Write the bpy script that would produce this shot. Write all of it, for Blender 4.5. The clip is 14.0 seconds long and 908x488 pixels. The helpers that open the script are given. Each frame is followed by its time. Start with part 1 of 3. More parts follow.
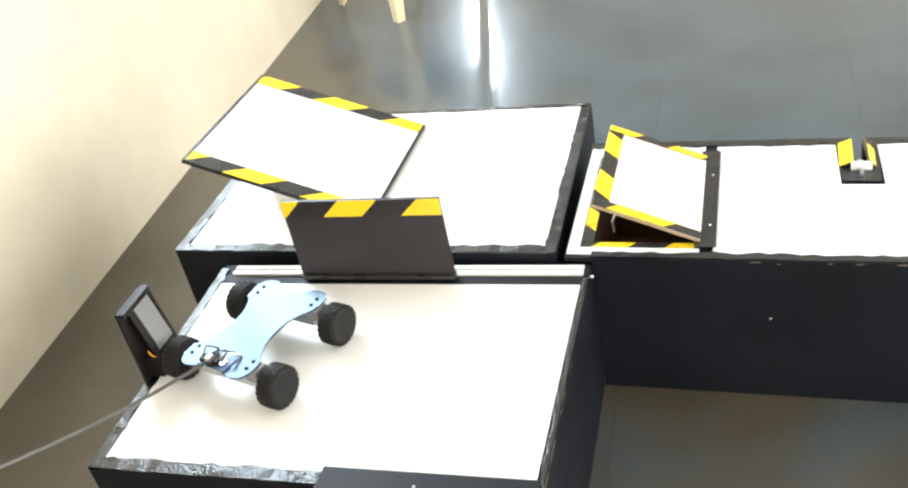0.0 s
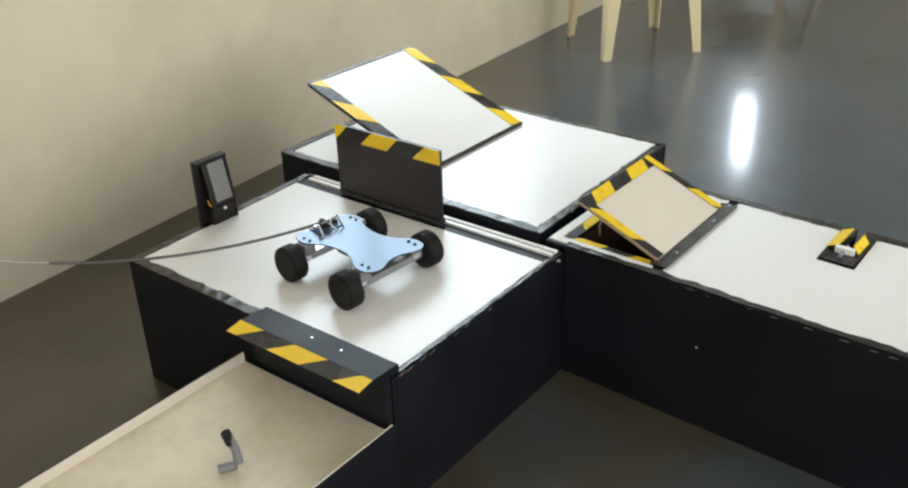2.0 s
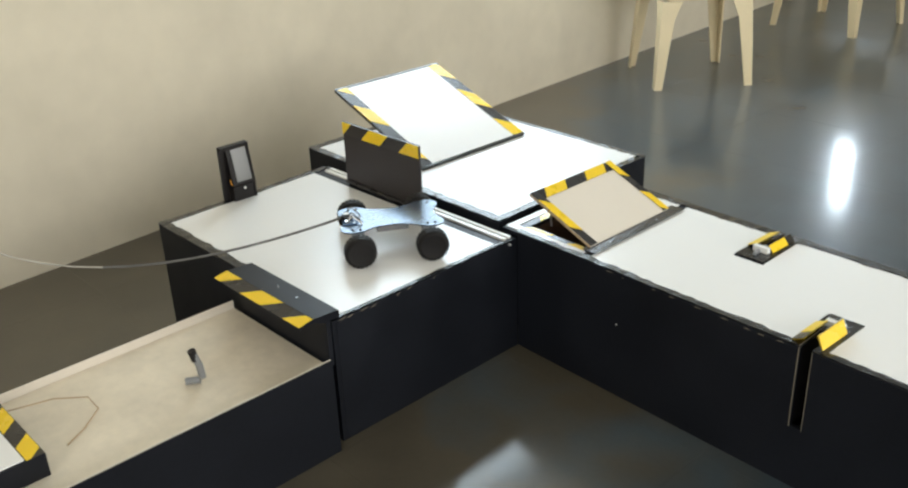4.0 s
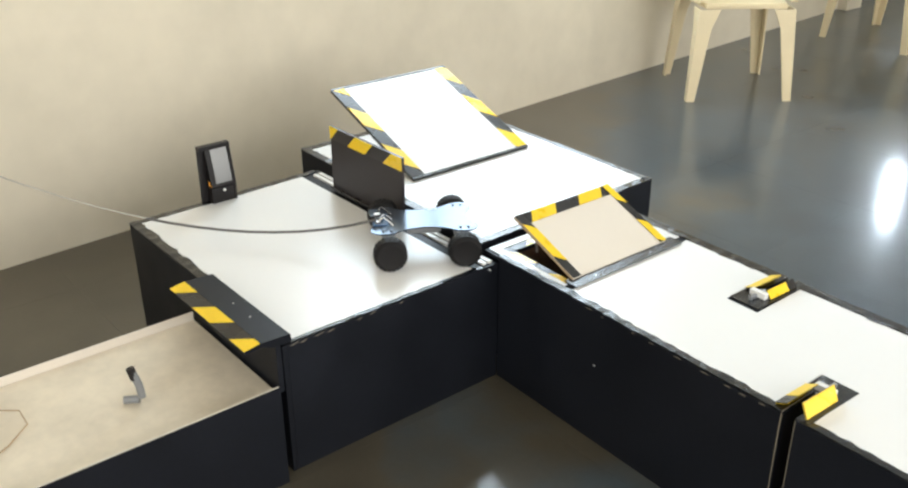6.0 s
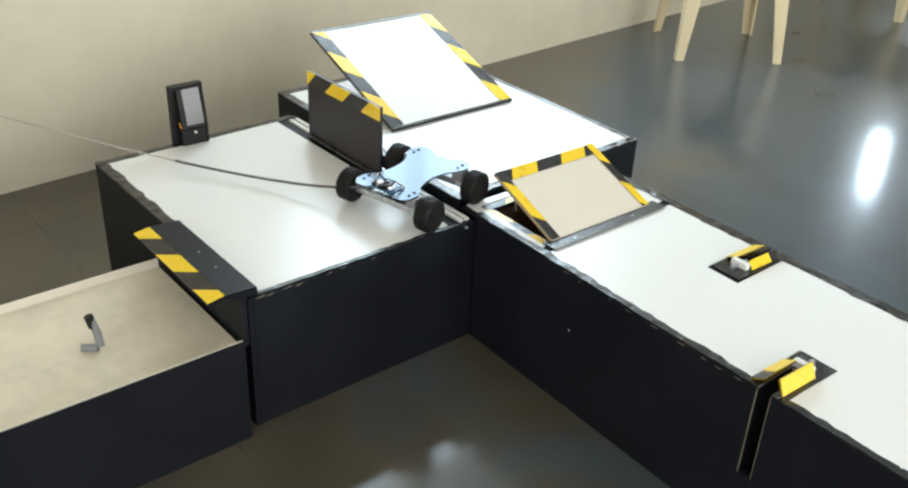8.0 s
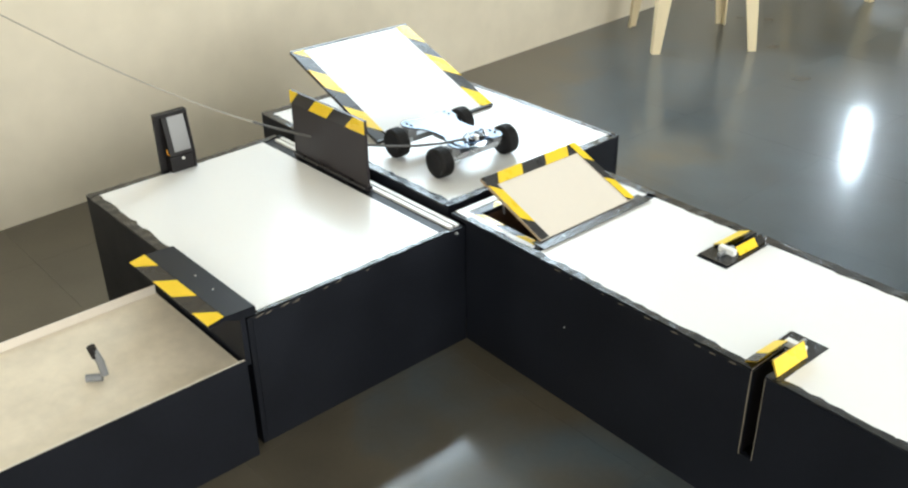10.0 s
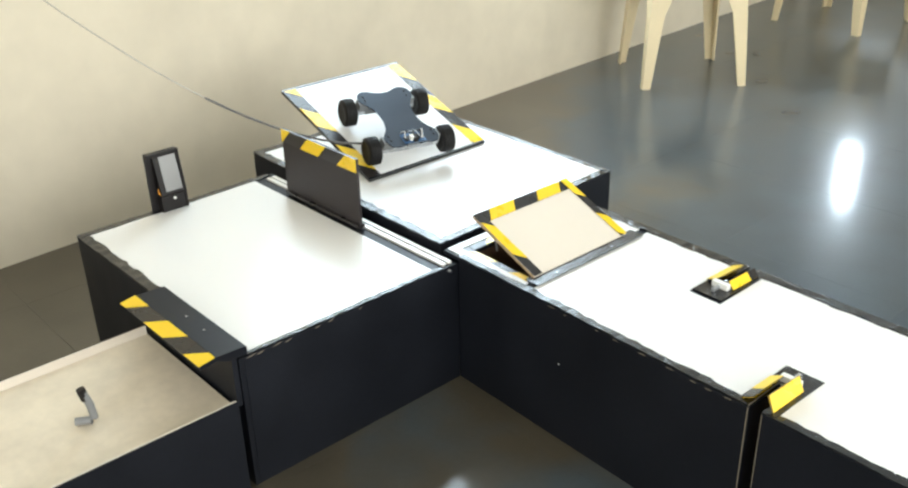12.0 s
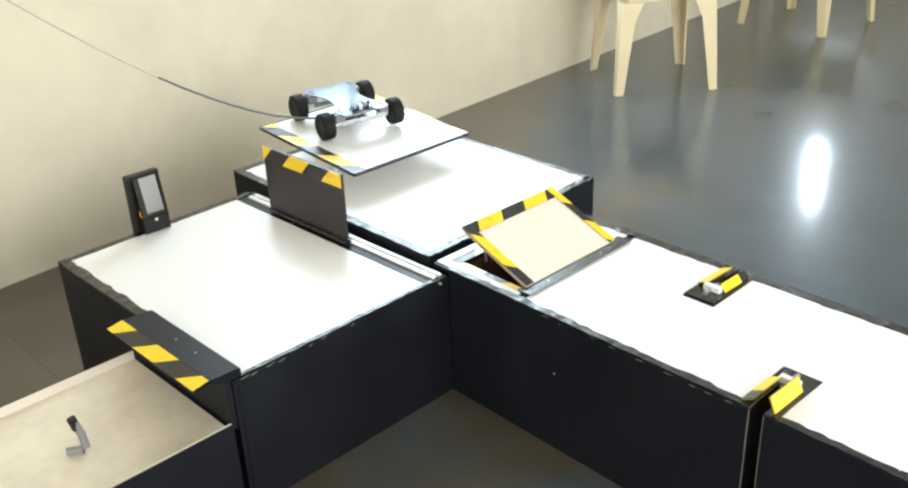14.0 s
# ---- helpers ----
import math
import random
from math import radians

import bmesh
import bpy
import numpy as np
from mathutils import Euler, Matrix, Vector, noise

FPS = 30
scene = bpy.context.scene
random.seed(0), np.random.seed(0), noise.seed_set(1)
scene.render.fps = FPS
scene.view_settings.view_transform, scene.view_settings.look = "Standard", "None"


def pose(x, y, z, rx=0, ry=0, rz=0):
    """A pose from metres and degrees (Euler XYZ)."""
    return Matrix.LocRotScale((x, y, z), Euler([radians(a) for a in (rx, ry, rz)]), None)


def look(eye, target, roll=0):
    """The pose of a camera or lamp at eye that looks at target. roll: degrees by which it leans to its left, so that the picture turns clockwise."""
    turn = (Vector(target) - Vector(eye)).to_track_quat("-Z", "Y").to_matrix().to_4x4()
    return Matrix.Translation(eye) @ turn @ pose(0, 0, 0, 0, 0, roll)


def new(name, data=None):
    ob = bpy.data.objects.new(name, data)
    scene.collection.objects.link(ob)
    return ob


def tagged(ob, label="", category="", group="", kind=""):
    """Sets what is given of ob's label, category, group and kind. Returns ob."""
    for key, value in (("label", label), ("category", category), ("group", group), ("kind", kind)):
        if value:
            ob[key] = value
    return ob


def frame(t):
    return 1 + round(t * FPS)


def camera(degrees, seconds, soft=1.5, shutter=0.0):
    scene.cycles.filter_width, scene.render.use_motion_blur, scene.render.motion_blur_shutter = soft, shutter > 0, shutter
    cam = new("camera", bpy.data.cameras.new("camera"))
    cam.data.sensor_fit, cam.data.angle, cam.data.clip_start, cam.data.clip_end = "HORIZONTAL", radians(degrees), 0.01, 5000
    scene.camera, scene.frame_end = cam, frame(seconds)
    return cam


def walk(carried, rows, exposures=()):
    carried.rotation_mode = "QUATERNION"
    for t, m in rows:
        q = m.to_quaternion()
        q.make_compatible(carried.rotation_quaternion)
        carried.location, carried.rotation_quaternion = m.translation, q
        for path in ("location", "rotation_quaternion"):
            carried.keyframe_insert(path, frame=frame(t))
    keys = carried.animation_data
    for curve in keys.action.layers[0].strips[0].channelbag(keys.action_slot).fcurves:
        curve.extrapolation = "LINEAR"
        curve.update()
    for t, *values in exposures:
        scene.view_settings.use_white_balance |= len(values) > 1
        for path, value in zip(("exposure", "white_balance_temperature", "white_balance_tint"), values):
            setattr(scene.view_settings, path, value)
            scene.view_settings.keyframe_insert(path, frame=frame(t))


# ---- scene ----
cam = camera(51.5, 14.0, soft=2.2)
TOP = 0.338  # height of the square platform over the floor
PATH = [
    (0, (0.302, -1.546, 1.126), (-0.289, 0.029, 0.044), -12.0),
    (0.5, (0.407, -1.55, 1.089), (-0.264, 0.044, 0.083), -9.6),
    (1, (0.667, -1.512, 1.041), (-0.251, -0.016, 0.082), -3.6),
    (1.5, (0.821, -1.583, 1.04), (-0.271, -0.184, 0.118), -4.3),
    (2, (1.006, -1.674, 1.046), (-0.093, -0.282, 0.121), -1.8),
    (2.5, (1.184, -1.667, 1.048), (-0.023, -0.343, 0.158), -3.2),
    (3, (1.413, -1.62, 1.036), (0.151, -0.356, 0.134), 0.9),
    (3.5, (1.539, -1.664, 1.065), (0.252, -0.393, 0.213), -1.9),
    (4, (1.581, -1.673, 1.064), (0.25, -0.443, 0.218), -2.2),
    (6.5, (1.554, -1.378, 1.071), (0.145, -0.282, 0.169), 0.7),
    (7, (1.532, -1.375, 1.058), (0.139, -0.314, 0.092), 2.4),
    (7.5, (1.523, -1.353, 1.05), (0.19, -0.256, 0.04), 3.4),
    (8, (1.519, -1.361, 1.056), (0.194, -0.214, 0.093), 2.8),
    (10.5, (1.546, -1.38, 1.071), (0.225, -0.216, 0.122), -1.3),
    (11, (1.52, -1.36, 1.059), (0.192, -0.17, 0.153), -0.9),
    (11.5, (1.54, -1.375, 1.07), (0.205, -0.177, 0.185), -1.1),
    (12, (1.539, -1.372, 1.071), (0.203, -0.174, 0.188), -1.3),
    (12.5, (1.542, -1.373, 1.075), (0.208, -0.167, 0.199), -1.6),
    (13, (1.538, -1.377, 1.076), (0.206, -0.167, 0.204), -1.7),
    (13.5, (1.525, -1.386, 1.072), (0.207, -0.163, 0.197), -1.9),
    (14, (1.496, -1.397, 1.069), (0.197, -0.145, 0.205), -2.4),
]
EXPOSURES = [
    (0.0, 1.03, 6500, 10), (0.3, 0.8, 6500, 10), (0.6, 0.36, 6500, 10), (1.2, -0.14, 6500, 10), (2.0, -0.23, 6500, 9), (4.0, -0.15, 6450, 8), (6.5, 0.2, 6450, 10), (7.0, 0.08, 6400, 9),
    (7.5, -0.08, 6200, 5), (8.0, 0.02, 6250, 6), (10.5, 0.27, 6350, 7), (12.5, 0.37, 6350, 7), (14.0, 0.42, 6350, 7)]
walk(cam, [(t, look(Vector(eye) + Vector((0, 0, TOP)), Vector(target) + Vector((0, 0, TOP)), roll)) for t, eye, target, roll in PATH], EXPOSURES)

# ---- daylight ----
world = bpy.data.worlds.new("daylight")
scene.world = world
world.use_nodes = True
sky = world.node_tree.nodes.new("ShaderNodeTexSky")
sky.sky_type, sky.sun_disc = "NISHITA", False
sky.sun_elevation, sky.sun_rotation = radians(50), radians(200)
world.node_tree.links.new(sky.outputs[0], world.node_tree.nodes["Background"].inputs[0])
world.node_tree.nodes["Background"].inputs[1].default_value = 0.1


def wall_x(y):
    """The inner face of the long painted wall, which runs a little askew."""
    return -1.555 - 0.0735 * y


WALL_TURN = math.degrees(math.atan(0.0735))
WIN_Y0, WIN_Y1, WIN_Z0, WIN_Z1 = 0.45, 2.55, 0.98, 2.45
FAR_Y, CEILING = 6.85, 3.3


def window_lamp(name, place, size, power, colour):
    data = bpy.data.lights.new(name, "AREA")
    data.shape, data.size, data.size_y = "RECTANGLE", size[0], size[1]
    data.energy, data.color = power, colour
    ob = new(name, data)
    ob.matrix_world = place
    return ob


yc = (WIN_Y0 + WIN_Y1) / 2
window_lamp("daylight_side", look((wall_x(yc) - 0.12, yc, (WIN_Z0 + WIN_Z1) / 2), (3, yc, 1.2)), (2.0, 1.37), 92, (0.76, 0.9, 1.0))
window_lamp("daylight_far", look((-2.13, FAR_Y + 0.1, 1.9), (-2.13, 0, 1.9)), (0.17, 0.88), 17, (0.78, 0.9, 1.0))
# broad fill from the right, behind an unseen window added for it
window_lamp("daylight_fill_east", look((5.1, 0.9, 1.6), (0, 0.9, 1.4)), (8.2, 2.2), 275, (1.0, 0.975, 0.92))
# weaker fill from behind the camera, added to lift the dark front panels
window_lamp("daylight_fill_south", look((2.2, -4.4, 1.65), (2.2, 0, 1.3)), (3.0, 1.6), 70, (1.0, 0.985, 0.94))


# ---- materials ----
def material(name, colour, rough=0.5, metal=0.0, var=0.12, scale=6.0, fine=90.0, bump=0.03, spec=0.5, rough_var=0.08, tint=None):
    """A surface with stains at one scale, grain at another, and fine relief."""
    m = bpy.data.materials.new(name)
    m.use_nodes = True
    n, l = m.node_tree.nodes, m.node_tree.links
    b = n["Principled BSDF"]
    b.inputs["Metallic"].default_value = metal
    b.inputs["Specular IOR Level"].default_value = spec
    if tint:
        b.inputs["Specular Tint"].default_value = (*tint, 1)
    co = n.new("ShaderNodeTexCoord")
    big, small = n.new("ShaderNodeTexNoise"), n.new("ShaderNodeTexNoise")
    big.inputs["Scale"].default_value, small.inputs["Scale"].default_value = scale, fine
    big.inputs["Detail"].default_value, small.inputs["Detail"].default_value = 5, 3
    info = n.new("ShaderNodeObjectInfo")
    shift = n.new("ShaderNodeVectorMath")
    shift.operation = "ADD"
    l.new(co.outputs["Object"], shift.inputs[0])
    l.new(info.outputs["Random"], shift.inputs[1])
    for t in (big, small):
        l.new(shift.outputs[0], t.inputs["Vector"])
    both = n.new("ShaderNodeMath")
    both.operation = "MULTIPLY_ADD"
    both.inputs[1].default_value = 0.35
    l.new(small.outputs[0], both.inputs[0])
    l.new(big.outputs[0], both.inputs[2])
    ramp = n.new("ShaderNodeValToRGB")
    ramp.color_ramp.elements[0].position, ramp.color_ramp.elements[1].position = 0.4, 0.95
    ramp.color_ramp.elements[0].color = (*[c * (1 - var) for c in colour], 1)
    ramp.color_ramp.elements[1].color = (*[min(1, c * (1 + var * 0.6)) for c in colour], 1)
    l.new(both.outputs[0], ramp.inputs[0])
    l.new(ramp.outputs[0], b.inputs["Base Color"])
    rr = n.new("ShaderNodeMapRange")
    rr.inputs["From Min"].default_value, rr.inputs["From Max"].default_value = 0.3, 0.8
    rr.inputs["To Min"].default_value, rr.inputs["To Max"].default_value = max(0.02, rough - rough_var), min(1, rough + rough_var)
    l.new(big.outputs[0], rr.inputs[0])
    l.new(rr.outputs[0], b.inputs["Roughness"])
    if bump:
        bp = n.new("ShaderNodeBump")
        bp.inputs["Strength"].default_value, bp.inputs["Distance"].default_value = bump, 0.004
        l.new(both.outputs[0], bp.inputs["Height"])
        l.new(bp.outputs[0], b.inputs["Normal"])
    return m


BLACK = material("black_painted_board", (0.0078, 0.009, 0.013), 0.5, var=0.35, scale=5, bump=0.05, spec=0.22)
TAPE = material("black_plastic_tape", (0.008, 0.009, 0.012), 0.14, var=0.3, scale=25, fine=200, bump=0.8, rough_var=0.08, spec=0.7)
WHITE = material("white_laminate", (0.82, 0.815, 0.8), 0.3, var=0.015, scale=2, fine=60, bump=0.0, rough_var=0.02)
TRAY = material("stained_cream_laminate", (0.73, 0.65, 0.52), 0.42, var=0.17, scale=5, fine=40, bump=0.0, rough_var=0.05)
CREAM = material("cream_laminate", (0.7, 0.635, 0.545), 0.4, var=0.03, scale=2, fine=60, bump=0.0, rough_var=0.03)
YELLOW = material("yellow_tape", (0.86, 0.58, 0.015), 0.32, var=0.08, scale=12, fine=150, bump=0.05)
DARK = material("black_tape_print", (0.02, 0.018, 0.018), 0.3, var=0.2, scale=12, fine=150, bump=0.05)
GATE = material("matt_black_board", (0.02, 0.015, 0.017), 0.55, var=0.12, scale=4, bump=0.05)
WOOD = material("raw_board_edge", (0.42, 0.3, 0.18), 0.6, var=0.3, scale=9, fine=120, bump=0.1)
EDGE = material("dusty_board_edge", (0.2, 0.17, 0.13), 0.6, var=0.3, scale=14, fine=120, bump=0.1)
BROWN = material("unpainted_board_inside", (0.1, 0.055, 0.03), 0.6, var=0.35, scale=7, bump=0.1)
RAIL = material("white_plastic_rail", (0.8, 0.79, 0.76), 0.3, var=0.05, scale=8, bump=0.02)
PAINT = material("cream_wall_paint", (0.72, 0.65, 0.515), 0.6, var=0.14, scale=1.4, fine=9, bump=0.05, spec=0.3)
CEIL = material("white_ceiling_paint", (0.75, 0.73, 0.68), 0.8, var=0.05, scale=1, bump=0.03)


def stone(name):
    """Polished stone, one sheet of cloudy brown and blue-grey that runs on from slab to slab; reflected sky tint is
    painted in.
    """
    m = bpy.data.materials.new(name)
    m.use_nodes = True
    n, l = m.node_tree.nodes, m.node_tree.links
    b = n["Principled BSDF"]
    b.inputs["Specular IOR Level"].default_value = 0.3
    geo = n.new("ShaderNodeNewGeometry")
    cloud, mottle, grain = n.new("ShaderNodeTexNoise"), n.new("ShaderNodeTexNoise"), n.new("ShaderNodeTexNoise")
    for t, scale, detail in ((cloud, 1.5, 4), (mottle, 2.8, 2), (grain, 60.0, 2)):
        t.inputs["Scale"].default_value, t.inputs["Detail"].default_value = scale, detail
        l.new(geo.outputs["Position"], t.inputs["Vector"])
    # bluer away from the painted wall: reflected daylight's tint put into the colour
    sky_tint_lean = n.new("ShaderNodeVectorMath")
    sky_tint_lean.operation = "DOT_PRODUCT"
    sky_tint_lean.inputs[1].default_value = (0.4, 0.4, 0)
    l.new(geo.outputs["Position"], sky_tint_lean.inputs[0])
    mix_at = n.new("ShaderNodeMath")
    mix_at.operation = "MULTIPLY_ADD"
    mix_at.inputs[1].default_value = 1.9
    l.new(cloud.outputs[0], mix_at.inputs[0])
    l.new(sky_tint_lean.outputs["Value"], mix_at.inputs[2])
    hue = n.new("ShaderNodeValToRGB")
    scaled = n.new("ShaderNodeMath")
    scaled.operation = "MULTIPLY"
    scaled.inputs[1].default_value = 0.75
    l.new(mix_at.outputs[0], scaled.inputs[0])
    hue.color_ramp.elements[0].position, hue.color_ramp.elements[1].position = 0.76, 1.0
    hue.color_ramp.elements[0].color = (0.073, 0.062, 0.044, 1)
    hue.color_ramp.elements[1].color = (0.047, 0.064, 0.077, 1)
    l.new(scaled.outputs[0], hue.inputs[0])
    tone = n.new("ShaderNodeMapRange")
    tone.inputs["From Min"].default_value, tone.inputs["From Max"].default_value = 0.15, 0.85
    tone.inputs["To Min"].default_value, tone.inputs["To Max"].default_value = 0.6, 1.42
    l.new(mottle.outputs[0], tone.inputs[0])
    fleck = n.new("ShaderNodeMapRange")
    fleck.inputs["To Min"].default_value, fleck.inputs["To Max"].default_value = 0.92, 1.08
    l.new(grain.outputs[0], fleck.inputs[0])
    info = n.new("ShaderNodeObjectInfo")
    each = n.new("ShaderNodeMapRange")
    each.inputs["To Min"].default_value, each.inputs["To Max"].default_value = 0.975, 1.025
    l.new(info.outputs["Random"], each.inputs[0])
    last = hue.outputs[0]
    for k in (tone, fleck, each):
        mul = n.new("ShaderNodeVectorMath")
        mul.operation = "SCALE"
        l.new(last, mul.inputs[0])
        l.new(k.outputs[0], mul.inputs["Scale"])
        last = mul.outputs[0]
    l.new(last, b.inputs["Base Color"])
    rr = n.new("ShaderNodeMapRange")
    rr.inputs["From Min"].default_value, rr.inputs["From Max"].default_value = 0.15, 0.85
    rr.inputs["To Min"].default_value, rr.inputs["To Max"].default_value = 0.25, 0.37
    b.inputs["Coat Weight"].default_value, b.inputs["Coat Roughness"].default_value = 0.6, 0.115
    l.new(mottle.outputs[0], rr.inputs[0])
    l.new(rr.outputs[0], b.inputs["Roughness"])
    return m


STONE = stone("polished_stone_slab")
JOINT = material("dark_joint", (0.04, 0.04, 0.037), 0.4, var=0.2)
PLASTIC = material("cream_chair_plastic", (0.72, 0.6, 0.38), 0.38, var=0.08, scale=5, bump=0.02)
RUBBER = material("black_tyre_rubber", (0.009, 0.008, 0.008), 0.65, var=0.3, scale=20, fine=250, bump=0.15, spec=0.25)
HUB = material("dark_hub_plastic", (0.01, 0.008, 0.008), 0.5, var=0.2, scale=15, spec=0.3)
ACRYLIC = material("glossy_slate_acrylic", (0.045, 0.05, 0.062), 0.2, var=0.08, scale=8, bump=0.0, spec=0.65, rough_var=0.03, tint=(0.33, 0.64, 1.0))
STEEL = material("bright_metal", (0.55, 0.57, 0.6), 0.3, metal=0.9, var=0.1, scale=20)
GREY = material("grey_plastic", (0.2, 0.205, 0.21), 0.35, var=0.12, scale=9)
PANEL = material("grey_panel", (0.2, 0.2, 0.2), 0.25, var=0.05, scale=5, bump=0.0)
ORANGE = material("orange_wire", (0.75, 0.32, 0.03), 0.4)
WIRE = material("grey_cable_sheath", (0.09, 0.085, 0.08), 0.45, var=0.15, scale=20)
PALE = material("pale_cable_sheath", (0.42, 0.39, 0.34), 0.5, var=0.15, scale=20)
BOARD = material("blue_circuit_board", (0.05, 0.12, 0.25), 0.35, var=0.3, scale=40)
FRAME = material("painted_window_frame", (0.5, 0.48, 0.44), 0.4, var=0.08)


# ---- building blocks ----
def mesh_of(bm, material_, smooth=False):
    bmesh.ops.recalc_face_normals(bm, faces=bm.faces)
    me = bpy.data.meshes.new("mesh")
    bm.to_mesh(me)
    bm.free()
    me.materials.append(material_)
    if smooth:
        me.shade_smooth()
        me.set_sharp_from_angle(angle=radians(40))
    return me


def part(name, bm, material_, parent=None, label="", at=None, smooth=False):
    ob = new(name, mesh_of(bm, material_, smooth))
    if parent:
        ob.parent = parent
    if at:
        ob.matrix_basis = at
    if label:
        ob["label"] = label
    return ob


def thing(name, label, category, at=None, group="", kind=""):
    ob = new(name)
    if at:
        ob.matrix_basis = at
    return tagged(ob, label, category, group, kind)


def box(x0, x1, y0, y1, z0, z1, bevel=0.0, bm=None):
    own = bmesh.new()
    bmesh.ops.create_cube(own, size=1)
    for v in own.verts:
        v.co = Vector(((x0 + x1) / 2 + v.co.x * (x1 - x0), (y0 + y1) / 2 + v.co.y * (y1 - y0), (z0 + z1) / 2 + v.co.z * (z1 - z0)))
    if bevel:
        bmesh.ops.bevel(own, geom=own.edges[:], offset=bevel, segments=2, profile=0.7, affect="EDGES")
    return joined(bm, own)


def joined(bm, own):
    if bm is None:
        return own
    me = bpy.data.meshes.new("scrap")
    own.to_mesh(me)
    own.free()
    bm.from_mesh(me)
    bpy.data.meshes.remove(me)
    return bm


def prism(outline, z0, z1, bevel=0.0, bm=None):
    """An outline in x, y carried up from z0 to z1."""
    own = bmesh.new()
    low = [own.verts.new((x, y, z0)) for x, y in outline]
    face = own.faces.new(low)
    up = bmesh.ops.extrude_face_region(own, geom=[face])
    for v in up["geom"]:
        if isinstance(v, bmesh.types.BMVert):
            v.co.z = z1
    bmesh.ops.recalc_face_normals(own, faces=own.faces)
    if bevel:
        rim = [e for e in own.edges if abs(e.verts[0].co.z - e.verts[1].co.z) < 1e-6]
        bmesh.ops.bevel(own, geom=rim, offset=bevel, segments=2, affect="EDGES")
    return joined(bm, own)


def lathe(profile, steps=28, axis="Y", bm=None):
    """A profile of (radius, along) turned round an axis."""
    own = bmesh.new()
    rings = []
    for r, a in profile:
        ring = []
        for k in range(steps):
            c, s = r * math.cos(2 * math.pi * k / steps), r * math.sin(2 * math.pi * k / steps)
            ring.append(own.verts.new({"Y": (c, a, s), "Z": (c, s, a), "X": (a, c, s)}[axis]))
        rings.append(ring)
    for p, q in zip(rings, rings[1:]):
        for k in range(steps):
            own.faces.new((p[k], p[(k + 1) % steps], q[(k + 1) % steps], q[k]))
    own.faces.new(rings[0])
    own.faces.new(rings[-1])
    return joined(bm, own)


def tube(points, radius, steps=8, bm=None):
    """A round rod along points."""
    own = bmesh.new()
    pts = [Vector(p) for p in points]
    rings = []
    for i, p in enumerate(pts):
        d = (pts[min(i + 1, len(pts) - 1)] - pts[max(i - 1, 0)]).normalized()
        side = d.cross(Vector((0, 0, 1)) if abs(d.z) < 0.9 else Vector((1, 0, 0))).normalized()
        up = side.cross(d)
        rings.append([own.verts.new(p + radius * (math.cos(a) * side + math.sin(a) * up)) for a in [2 * math.pi * k / steps for k in range(steps)]])
    for p, q in zip(rings, rings[1:]):
        for k in range(steps):
            own.faces.new((p[k], p[(k + 1) % steps], q[(k + 1) % steps], q[k]))
    own.faces.new(rings[0])
    own.faces.new(rings[-1])
    return joined(bm, own)


def plate(corner, along, across, thick, bm=None):
    """A flat slab from a corner and two edge vectors; it stands out along their cross product."""
    own = bmesh.new()
    c, a, b = Vector(corner), Vector(along), Vector(across)
    n = a.cross(b).normalized() * thick
    vs = [own.verts.new(p) for p in (c, c + a, c + a + b, c + b, c + n, c + a + n, c + a + b + n, c + b + n)]
    for f in ((0, 3, 2, 1), (4, 5, 6, 7), (0, 1, 5, 4), (1, 2, 6, 5), (2, 3, 7, 6), (3, 0, 4, 7)):
        own.faces.new([vs[i] for i in f])
    return joined(bm, own)


def hazard(parent, corner, along, across, pitch=0.075, phase=0.0, slant=1.0, thick=0.0008, name="hazard_tape"):
    """Black tape with slanting yellow bars. along: the strip's length, across: its width."""
    c, a, b = Vector(corner), Vector(along), Vector(across)
    strip = part(name, plate(c, a, b, thick), DARK, parent, "black and yellow hazard tape")
    n, length, width = a.cross(b).normalized(), a.length, b.length
    d, w = a.normalized(), b.normalized()
    s = phase - pitch * 2
    lean = slant * width
    lift = n * thick
    while s < length + pitch:
        quad = [(s, 0), (s + pitch / 2, 0), (s + pitch / 2 + lean, width), (s + lean, width)]
        low = [(u, v) for u, v in quad]
        shape = clip_ends(low, length)
        if len(shape) > 2:
            own = bmesh.new()
            f = own.faces.new([own.verts.new(c + lift + d * u + w * v) for u, v in shape])
            up = bmesh.ops.extrude_face_region(own, geom=[f])
            for v in up["geom"]:
                if isinstance(v, bmesh.types.BMVert):
                    v.co += n * 0.0006
            part("yellow_bar", own, YELLOW, strip)
        s += pitch
    return strip


def clip_ends(shape, length):
    for keep, edge in ((1, 0.0), (-1, length)):
        out = []
        for (u0, v0), (u1, v1) in zip(shape, shape[1:] + shape[:1]):
            in0, in1 = keep * (u0 - edge) >= 0, keep * (u1 - edge) >= 0
            if in0:
                out.append((u0, v0))
            if in0 != in1:
                k = (edge - u0) / (u1 - u0)
                out.append((edge, v0 + k * (v1 - v0)))
        shape = out
        if len(shape) < 3:
            return []
    clean = []
    for p in shape:
        if not clean or (abs(p[0] - clean[-1][0]) + abs(p[1] - clean[-1][1])) > 1e-5:
            clean.append(p)
    if len(clean) > 1 and (abs(clean[0][0] - clean[-1][0]) + abs(clean[0][1] - clean[-1][1])) < 1e-5:
        clean.pop()
    return clean


